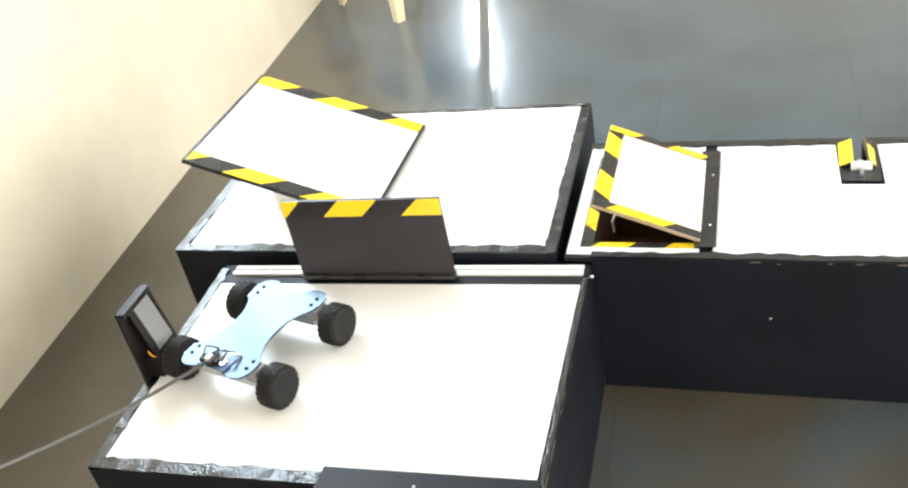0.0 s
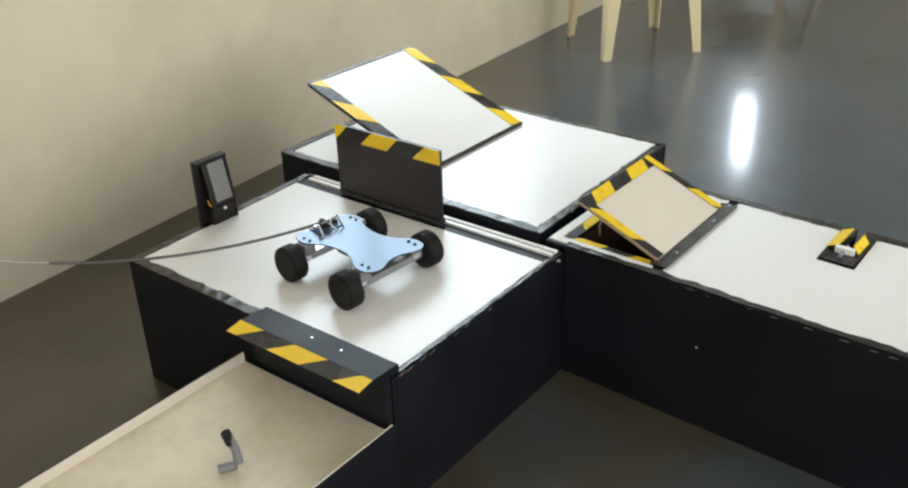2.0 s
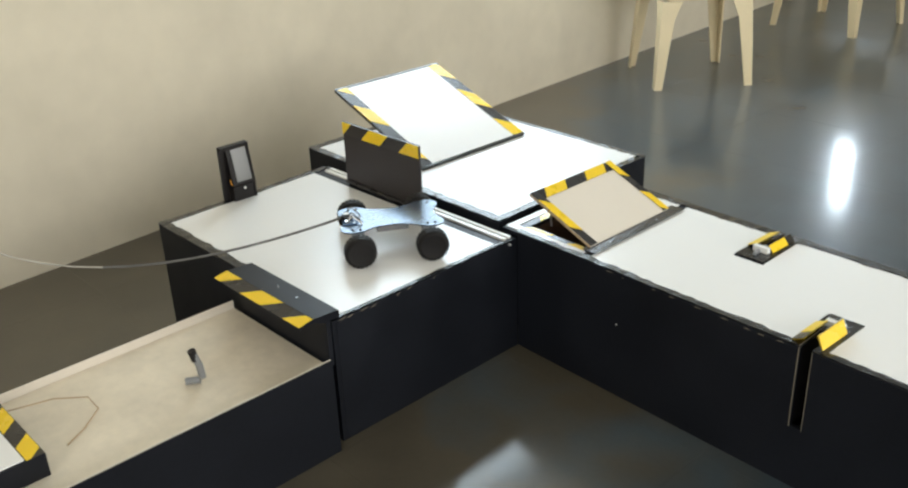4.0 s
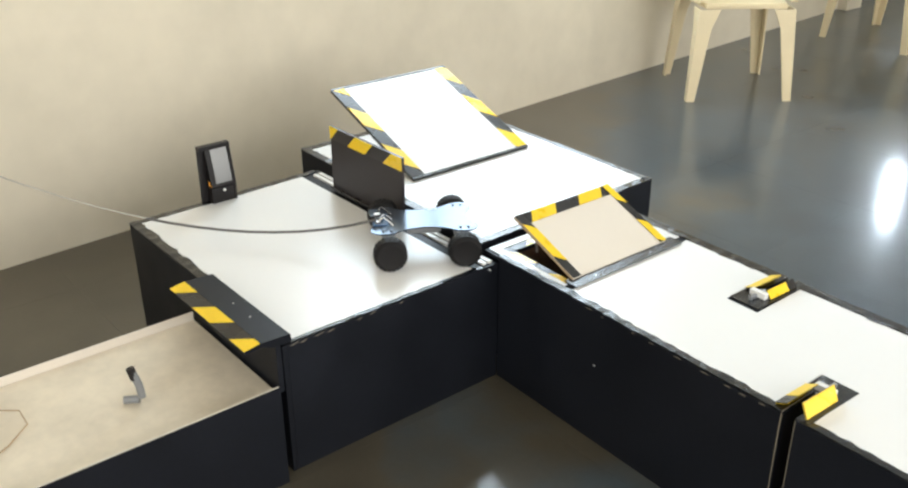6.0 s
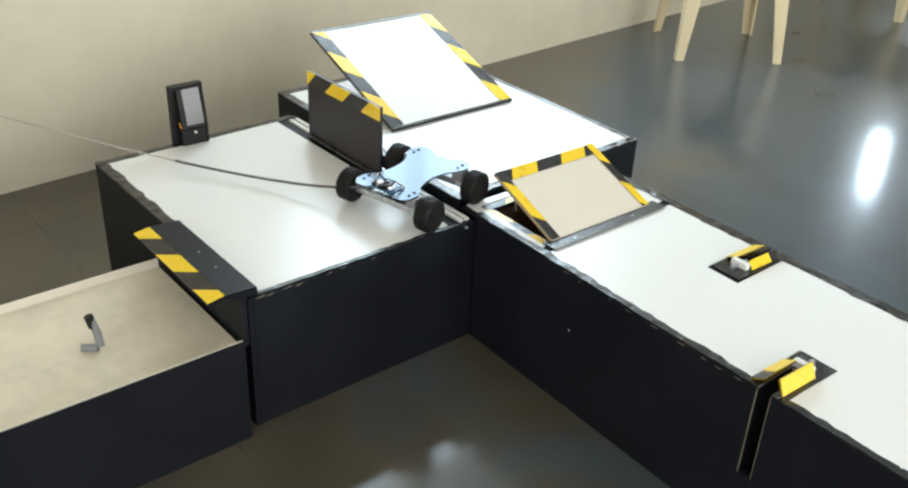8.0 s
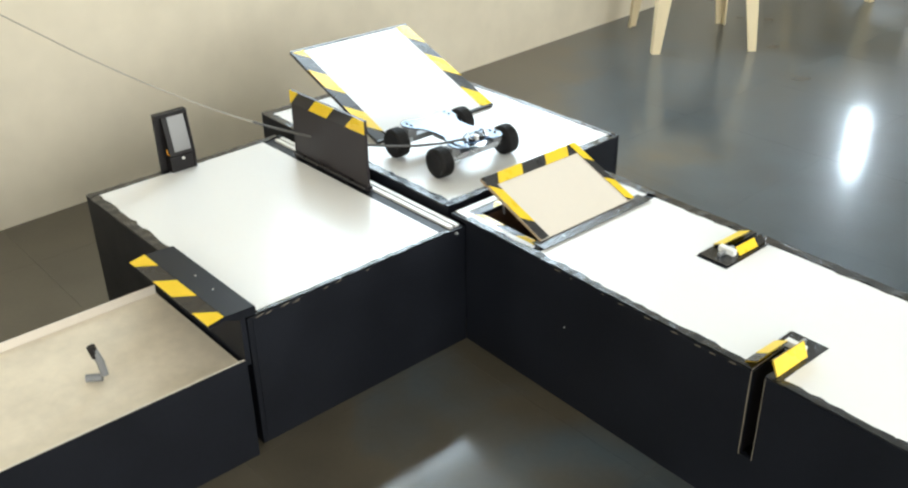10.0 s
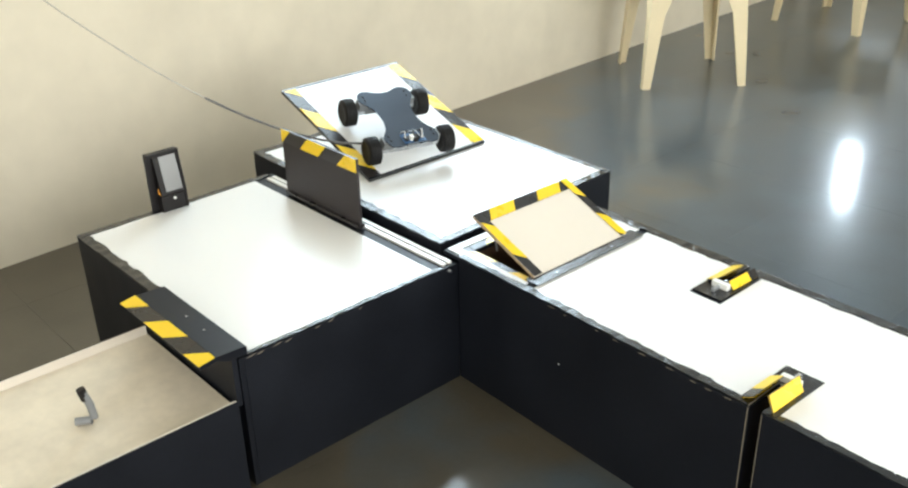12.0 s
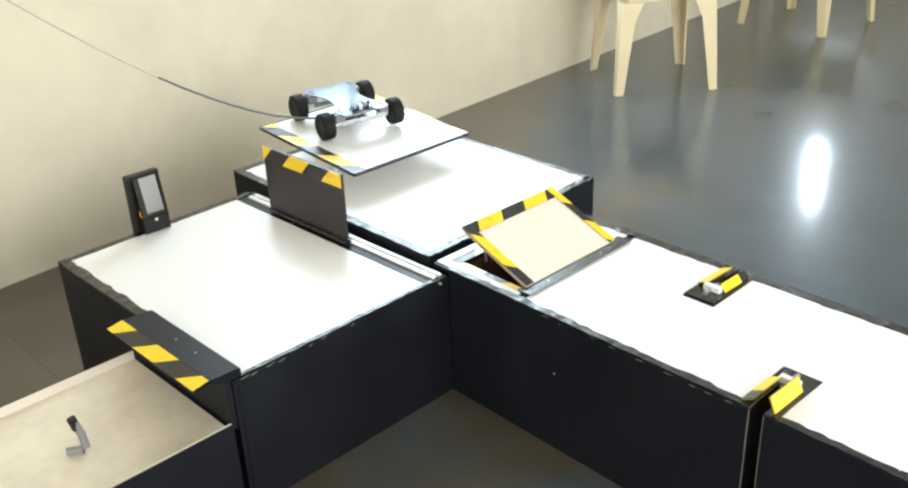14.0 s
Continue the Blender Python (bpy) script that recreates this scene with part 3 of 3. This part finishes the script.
# this box too is a little out of square
skew = Matrix(((1, -0.034, 0, 0), (0, 1, 0, 0), (0, 0, 1, 0), (0, 0, 0, 1)))
for ob in C.children_recursive:
    if ob.name.split(".")[0] not in ("paint_chip", "worn_spot"):
        ob.data.transform(skew)

# ---- the lip over the tray ----
lip = thing("landing_lip", "thin black board lip with hazard tape along its edge", "lip", pose(0.0, -0.012, TOP))
section = [(-0.567, 0.0015), (-0.567, 0.018), (-0.57, 0.0205), (-0.638, 0.023), (-0.677, 0.0163), (-0.677, 0.009), (-0.638, 0.0135), (-0.612, 0.0015)]
own = bmesh.new()
left = [own.verts.new((-0.366, y, z)) for y, z in section]
right = [own.verts.new((-0.002, y, z)) for y, z in section]
own.faces.new(left)
own.faces.new(right)
for k in range(len(section)):
    j = (k + 1) % len(section)
    own.faces.new((left[k], left[j], right[j], right[k]))
part("board", own, BLACK, lip)
part("skirt", box(-0.38, -0.002, -0.606, -0.5935, -0.117, 0.001, 0.001), BLACK, lip)
hazard(lip, (-0.366, -0.6785, 0.0165), (0.364, 0, 0), (0, 0.038, 0.0066), pitch=0.179, phase=-0.062, slant=1.1)
for x in (-0.2, -0.12):
    part("screw", lathe([(0.003, 0), (0.002, 0.001)], 10, "Z"), STEEL, lip, at=pose(x, -0.6, 0.0217))

# ---- tray ----
D = platform("tray", "long black tray with cream lining and low sides", pose(0, 0, TOP))
DX0, DX1, DY0, DY1 = -0.416, 0.024, -1.75, -0.626
part("lining", box(DX0 + 0.008, DX1 - 0.006, DY0, DY1, -0.116, -0.11), TRAY, D, "cream laminate lining")
part("lining_side", box(DX0 + 0.004, DX0 + 0.0075, DY0, DY1, -0.112, -0.088), CREAM, D)
part("lining_side", box(DX1 - 0.0055, DX1 - 0.002, DY0, DY1 - 0.006, -0.112, -0.082), CREAM, D)
part("side_panel", box(DX0, DX0 + 0.0035, DY0, DY1, -TOP, -0.0885), BLACK, D)
part("side_panel", box(DX1 - 0.0015, DX1 + 0.002, DY0, DY1 - 0.004, -TOP, -0.083), BLACK, D)
part("base", box(DX0 + 0.004, DX1 - 0.002, DY0, DY1 - 0.01, -TOP, -0.1165), BLACK, D)

peg = thing("pipe_elbow", "small grey pipe elbow with a dark open end", "pipe", pose(-0.152, -0.872, TOP - 0.11, 0, 0, 35))
part("pipe", tube([(-0.03, -0.012, 0.011), (0.0, 0.0, 0.011), (0.006, 0.002, 0.018), (0.004, 0.0, 0.05), (-0.005, -0.004, 0.083)], 0.0085, 12), GREY, peg, smooth=True)
part("collar", tube([(-0.002, -0.002, 0.064), (-0.007, -0.005, 0.09)], 0.0093, 12), HUB, peg, smooth=True)

E = platform("end_platform", "low black box with a white top and hazard tape edge", pose(0, 0, TOP))
EX0, EX1, EY1, EZ = -0.394, -0.078, -1.247, -0.052
part("body", box(EX0, EX1, -2.0, EY1, -0.1095, EZ - 0.004, 0.002), BLACK, E)
part("white_sheet", box(EX0 + 0.004, EX1 - 0.006, -1.99, EY1 - 0.04, EZ - 0.0038, EZ), WHITE, E)
hazard(E, (EX0, EY1 - 0.037, EZ - 0.0035), (EX1 - EX0, 0, 0), (0, 0.035, 0), pitch=0.13, phase=0.0, slant=-1.0)
wire = thing("loose_wire", "thin bent brown wire lying in the tray", "wire", pose(0.024, 0.015, TOP - 0.11))
part("strand", tube([(-0.36, -1.25, 0.02), (-0.33, -1.16, 0.022), (-0.29, -1.1, 0.016), (-0.24, -1.1, 0.01), (-0.2, -1.15, 0.004), (-0.17, -1.2, 0.003)], 0.0017, 6), WOOD, wire, smooth=True)

# ---- sensor housing at the platform's edge ----
sensor = thing("sensor_box", "upright black board holding a tilted grey panel", "sensor", pose(-0.825, -0.334, TOP + 0.0015))
part("backboard", box(-0.006, 0.0, -0.05, 0.046, 0.0, 0.17, 0.001), HUB, sensor)
part("top_rail", box(0.0002, 0.014, -0.05, 0.046, 0.158, 0.17, 0.002), HUB, sensor)
part("side_rail", prism([(0.0003, 0.0), (0.03, 0.0), (0.03, 0.05), (0.012, 0.1575), (0.0003, 0.1575)], 0.04, 0.046), HUB, sensor, at=Matrix(((1, 0, 0, 0), (0, 0, 1, 0), (0, 1, 0, 0), (0, 0, 0, 1))))
lean = math.degrees(math.atan2(0.022, 0.105))
part("panel", box(-0.003, 0.0, -0.016, 0.034, 0.004, 0.104, 0.0006), PANEL, sensor, "smooth grey panel", at=pose(0.034, 0, 0.056, 0, -lean, 0))
part("bezel", box(-0.0075, -0.0034, -0.03, 0.038, -0.006, 0.112, 0.001), HUB, sensor, at=pose(0.034, 0, 0.056, 0, -lean, 0))
part("foot", box(0.0003, 0.028, -0.03, 0.0395, 0.0, 0.045, 0.002), HUB, sensor)
part("wire", tube([(0.014, -0.03, 0.066), (0.022, -0.032, 0.056), (0.028, -0.027, 0.049)], 0.0018), ORANGE, sensor, smooth=True)
part("lamp", lathe([(0.004, 0), (0.004, 0.003), (0.002, 0.004)], 10, "X"), RAIL, sensor, at=pose(0.0285, 0.008, 0.036))


# ---- plastic chairs ----
def chair(at, size):
    ob = thing("plastic_chair", "cream moulded plastic armchair with tapering legs", "chair", at, group="plastic chairs")
    s = size / 2
    seat = prism([(-0.2, -0.22), (0.2, -0.22), (0.23, 0.0), (0.21, 0.2), (-0.21, 0.2), (-0.23, 0.0)], 0.45, 0.475, 0.006)
    part("seat", seat, PLASTIC, ob)
    for sx in (-1, 1):
        for sy in (-1, 1):
            own = bmesh.new()
            rings = []
            for z, r, w in ((0.0, 0.0, 0.02), (0.012, 0.001, 0.021), (0.2, 0.012, 0.029), (0.36, 0.022, 0.036), (0.45, 0.028, 0.052)):
                x, y = sx * (s - r), sy * (s - r)
                inx, iny = -sx * w * 2, -sy * w * 2
                thin = 0.009
                pts = [(x, y), (x + inx, y), (x + inx, y - sy * thin), (x - sx * thin, y - sy * thin), (x - sx * thin, y + iny), (x, y + iny)]
                rings.append([own.verts.new((px, py, z)) for px, py in pts])
            for p, q in zip(rings, rings[1:]):
                for k in range(6):
                    own.faces.new((p[k], p[(k + 1) % 6], q[(k + 1) % 6], q[k]))
            own.faces.new(rings[0])
            own.faces.new(rings[-1])
            part("leg", own, PLASTIC, ob)
    part("backrest", prism([(-0.21, 0.19), (0.21, 0.19), (0.2, 0.225), (-0.2, 0.225)], 0.476, 0.86, 0.008), PLASTIC, ob)
    for sx in (-1, 1):
        part("armrest", box(min(sx * 0.22, sx * 0.265), max(sx * 0.22, sx * 0.265), -0.2, 0.2, 0.66, 0.685, 0.008), PLASTIC, ob)
        part("arm_post", box(min(sx * 0.225, sx * 0.255), max(sx * 0.225, sx * 0.255), -0.19, -0.15, 0.476, 0.6595, 0.006), PLASTIC, ob)
    return ob


chair(pose(-1.258, 2.755, 0, 0, 0, 51.8), 0.528)
chair(pose(-1.23, 4.434, 0, 0, 0, -5), 0.6)

# ---- the small four-wheeled robot ----
CAR = thing("robot_car", "small four-wheeled robot car with a glossy slate deck", "robot car", pose(-0.615, -0.293, TOP, 0, 0, 73))
WB, TR, WR = 0.186, 0.243, 0.042
half = [(-0.13, 0.03), (-0.138, 0.06), (-0.125, 0.082), (-0.085, 0.088), (-0.058, 0.066), (-0.03, 0.057), (0.0, 0.054), (0.03, 0.057), (0.058, 0.068), (0.083, 0.088), (0.115, 0.09), (0.134, 0.074), (0.136, 0.05), (0.122, 0.026)]
outline = half + [(0.117, 0.0)] + [(x, -y) for x, y in reversed(half)] + [(-0.115, 0.0)]


def rounded(points, times=2):
    for _ in range(times):
        out = []
        for (x0, y0), (x1, y1) in zip(points, points[1:] + points[:1]):
            out += [(0.75 * x0 + 0.25 * x1, 0.75 * y0 + 0.25 * y1), (0.25 * x0 + 0.75 * x1, 0.25 * y0 + 0.75 * y1)]
        points = out
    return points


deck_plate = part("deck_plate", prism(rounded(outline), 0.076, 0.0795, 0.0006), ACRYLIC, CAR, "glossy slate acrylic deck plate")
for x in (-0.105, -0.085, 0.09, 0.11):
    for y in (-0.062, 0.062):
        part("bolt", lathe([(0.0035, 0), (0.0035, 0.002), (0.002, 0.003)], 8, "Z"), HUB, deck_plate, at=pose(x, y + (0.008 if y > 0 else -0.008), 0.0796))
for x in (-WB / 2, WB / 2):
    part("axle_beam", box(x - 0.012, x + 0.012, -0.07, 0.07, 0.034, 0.05, 0.002), STEEL if x < 0 else GREY, CAR)
    for y in (-1, 1):
        part("bracket", box(x - 0.016, x + 0.016, min(y * 0.062, y * 0.092), max(y * 0.062, y * 0.092), 0.0505, 0.0755, 0.002), GREY, CAR)
        part("motor", lathe([(0.012, y * 0.071), (0.013, y * 0.074), (0.013, y * 0.096), (0.006, y * 0.098)], 14, "Y"), STEEL, CAR, at=pose(x, 0, WR))
part("battery_pack", box(-0.04, 0.045, -0.03, 0.03, 0.05, 0.0755, 0.003), GREY, CAR, "pale grey battery pack under the deck")
board = part("circuit_board", box(-0.128, -0.088, -0.035, 0.035, 0.0805, 0.0825), BOARD, CAR, "small blue circuit board")
for k, y in enumerate((-0.024, -0.008, 0.01, 0.026)):
    part("connector", box(-0.122, -0.108 + 0.003 * (k % 2), y - 0.006, y + 0.005, 0.0826, 0.09 + 0.003 * (k % 3), 0.001), (STEEL, HUB, RAIL, HUB)[k], board)
rnd = random.Random(4)
for k in range(7):
    y0, y1 = rnd.uniform(-0.035, 0.035), rnd.uniform(-0.04, 0.04)
    part("jumper_wire", tube([(-0.115, y0, 0.089), (-0.1, (y0 + y1) / 2, 0.098 + rnd.random() * 0.008), (-0.082, y1, 0.086), (-0.078, y1, 0.08)], 0.0016, 6), (HUB, RAIL, HUB, STEEL)[k % 4], CAR, smooth=True)
part("cable_clamp", box(-0.13, -0.1, -0.006, 0.006, 0.0826, 0.095, 0.002), HUB, CAR)


def wheel(x, y):
    side = 1 if y > 0 else -1
    hub = part("wheel", lathe([(0.02, -0.014), (0.0235, -0.012), (0.0235, 0.012), (0.02, 0.014), (0.01, 0.0145), (0.009, 0.017)], 20, "Y"), HUB, CAR, at=pose(x, y, WR), smooth=True)
    tyre = lathe([(0.024, -0.0185), (0.032, -0.0205), (0.038, -0.0175), (0.0408, -0.0115), (0.0412, 0.0), (0.0408, 0.0115), (0.038, 0.0175), (0.032, 0.0205), (0.024, 0.0185)], 36, "Y")
    part("tyre", tyre, RUBBER, hub, smooth=True)
    lugs = bmesh.new()
    for k in range(22):
        for row in (-1, 0, 1):
            a = 2 * math.pi * (k + 0.5 * (row == 0)) / 22
            own = box(0.0402, 0.0421 - 0.0006 * abs(row), -0.0046, 0.0046, -0.0038, 0.0038)
            own.transform(pose(0, row * 0.011, 0, 0, math.degrees(a), 0))
            joined(lugs, own)
    part("tread", lugs, RUBBER, hub)
    return hub


WHEELS = [wheel(x, y) for x in (-WB / 2, WB / 2) for y in (-TR / 2, TR / 2)]

# ---- the tether, in short stiff lengths ----
TETHER = thing("tether_cable", "thin grey tether cable held up off the ground", "cable")
SEG, COUNT = 0.07, 22
LINKS = []
for k in range(COUNT):
    r = 0.0036 if k < 9 else 0.0022
    own = tube([(0, 0, 0), (SEG * 0.5, 0, 0), (SEG * 1.02, 0, 0)], r, 8)
    bmesh.ops.create_uvsphere(own, u_segments=8, v_segments=6, radius=r)
    LINKS.append(part("cable_length", own, WIRE if k < 9 else PALE, TETHER, smooth=True))

# ---- stone slabs of the floor ----
SLAB_X, SLAB_Y = 0.62, 0.62
GAP = 0.0003
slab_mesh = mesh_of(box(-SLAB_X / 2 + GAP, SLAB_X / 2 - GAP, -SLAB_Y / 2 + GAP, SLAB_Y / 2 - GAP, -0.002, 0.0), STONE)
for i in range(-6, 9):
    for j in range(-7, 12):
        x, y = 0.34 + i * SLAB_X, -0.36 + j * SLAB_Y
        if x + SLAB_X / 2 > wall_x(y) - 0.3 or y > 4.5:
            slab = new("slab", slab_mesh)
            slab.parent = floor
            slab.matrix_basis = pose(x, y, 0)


# ---- what moves ----
CAR_ROWS = [
    (0, -0.604, -0.296, 0.0, 73.6, 0, 0), (0.5, -0.581, -0.318, 0.0, 36.5, 0, 0), (1, -0.537, -0.336, 0.0, 7.9, 0, 0),
    (1.5, -0.362, -0.312, 0.0, 10.7, 0, 0), (2, -0.329, -0.33, 0.0, -5.4, 0, 0), (2.5, -0.329, -0.337, 0.0, 30.9, 0, 0),
    (3, -0.288, -0.302, 0.0, 42.8, 0, 0), (3.5, -0.231, -0.242, 0.0, 42.8, 0, 0), (4, -0.222, -0.234, 0.0, 56.8, 0, 0),
    (6.5, -0.167, -0.054, 0.002, 59.9, 0, 0), (7, -0.141, -0.059, 0.009, 75.5, 0.7, 1.1), (7.5, -0.157, -0.052, 0.01, 104.5, 1.3, 0.8),
    (8, -0.154, -0.056, 0.01, 104.3, 1.7, 0.9), (9.2, -0.265, 0.151, 0.022, 150.6, 0.5, 0), (10.5, -0.354, 0.275, 0.023, 185.6, 0.5, 0),
    (11, -0.402, 0.261, 0.025, 168.1, 1.1, -0.8), (11.5, -0.461, 0.29, 0.043, 161.6, 10.5, -0.5), (12, -0.632, 0.338, 0.09, 165.6, 21.9, 1.5),
    (12.5, -0.712, 0.358, 0.123, 166.6, 22.0, 1.2), (13, -0.739, 0.361, 0.135, 168.4, 22.4, 1.2), (13.25, -0.755, 0.367, 0.141, 168.5, 22.0, 1.0),
    (13.5, -0.813, 0.379, 0.137, 169.1, 8.8, 0), (13.7, -0.819, 0.381, 0.131, 169.1, 5.6, 0), (14, -0.825, 0.384, 0.13, 169.3, 5.0, 0)]
PLANK_ROWS = [(0, 21.7), (13.0, 21.7), (13.3, 21.4), (13.4, 16.0), (13.5, 8.8), (13.6, 6.4), (13.7, 5.6), (14, 5.0)]
GATE_ROWS = [(0, -0.624), (0.25, -0.638), (0.5, -0.657), (0.75, -0.667), (1, -0.669), (14, -0.669)]
# time, a point along the tether, a point towards its far end
TETHER_ROWS = [
    (0, -0.818, -0.497, 0.03, -0.915, -0.684, 0.08), (0.5, -0.807, -0.447, 0.03, -0.884, -0.656, 0.08), (1, -0.748, -0.516, 0.03, -0.743, -0.772, 0.08),
    (1.5, -0.735, -0.578, 0.03, -0.93, -0.851, 0.08), (2, -0.702, -0.561, 0.03, -0.895, -0.839, 0.08), (2.5, -0.459, -0.776, 0.03, -0.495, -1.13, 0.08),
    (3, -0.44, -0.724, 0.03, -0.501, -1.061, 0.08), (4, -0.504, -0.725, 0.03, -0.675, -1.016, 0.08), (6.5, -0.62, -0.442, 0.04, -1.097, -0.87, 0.2),
    (7.5, -0.582, -0.342, 0.03, -1.101, -0.79, 0.2), (8, -0.483, -0.325, 0.02, -1.109, -0.741, 0.07), (10.5, -0.612, 0.031, 0.1, -1.12, -0.261, 0.27),
    (11, -0.638, -0.078, 0.1, -1.103, -0.461, 0.36), (11.5, -0.691, -0.058, 0.1, -1.106, -0.463, 0.4), (12, -0.765, 0.0, 0.17, -1.1, -0.42, 0.52), (12.5, -0.823, 0.048, 0.2, -1.089, -0.382, 0.52),
    (14, -0.876, 0.059, 0.24, -1.085, -0.434, 0.59)]


def between(rows, t):
    """A row of numbers at time t, gliding from row to row."""
    if t <= rows[0][0]:
        return list(rows[0][1:])
    for a, b in zip(rows, rows[1:]):
        if t <= b[0]:
            k = (t - a[0]) / (b[0] - a[0])
            return [u + (v - u) * k for u, v in zip(a[1:], b[1:])]
    return list(rows[-1][1:])


def car_pose(x, y, z, yaw, pitch, roll):
    return pose(x, y, TOP + z, 0, 0, yaw) @ pose(0, 0, 0, 0, -pitch, 0) @ pose(0, 0, 0, roll, 0, 0)


def motions():
    walk(CAR, [(row[0], car_pose(*row[1:])) for row in CAR_ROWS])
    walk(plank, [(t, pose(*PIVOT, 0, a, -0.4)) for t, a in PLANK_ROWS])
    walk(gate, [(t, pose(x, -0.034, TOP)) for t, x in GATE_ROWS])
    times = [k / 10 for k in range(141)]
    for ob in WHEELS:
        home, turn, rows, last = ob.matrix_basis.translation.copy(), 0.0, [], None
        for t in times:
            m = car_pose(*between(CAR_ROWS, t))
            spot = m @ home
            if last is not None:
                step = (m.to_3x3().inverted() @ (spot - last)).x
                turn += math.degrees(step / WR)
            last = spot
            rows.append((t, pose(*home, 0, turn, 0)))
        walk(ob, rows)
    ticks = sorted({k / 4 for k in range(57)})
    paths = []
    for t in ticks:
        a = car_pose(*between(CAR_ROWS, t)) @ Vector((-0.112, 0, 0.093))
        r = between(TETHER_ROWS, t)
        b, c = Vector(r[:3]) + Vector((0, 0, TOP)), Vector(r[3:]) + Vector((0, 0, TOP))
        pts = []
        for k in range(61):
            u = k / 60 * 1.15
            pts.append(a * (1 - u) * (1 - 2 * u) + b * 4 * u * (1 - u) + c * u * (2 * u - 1))
        way = [pts[0]]
        run, goal = 0.0, SEG
        for p, q in zip(pts, pts[1:]):
            d = (q - p).length
            while run + d >= goal and len(way) <= COUNT:
                way.append(p + (q - p) * ((goal - run) / d))
                goal += SEG
            run += d
        while len(way) <= COUNT:
            way.append(way[-1] + (pts[-1] - pts[-2]).normalized() * SEG)
        paths.append(way)
    for k, ob in enumerate(LINKS):
        rows = []
        for t, way in zip(ticks, paths):
            d = way[k + 1] - way[k]
            rows.append((t, Matrix.Translation(way[k]) @ d.to_track_quat("X", "Z").to_matrix().to_4x4()))
        walk(ob, rows)


motions()
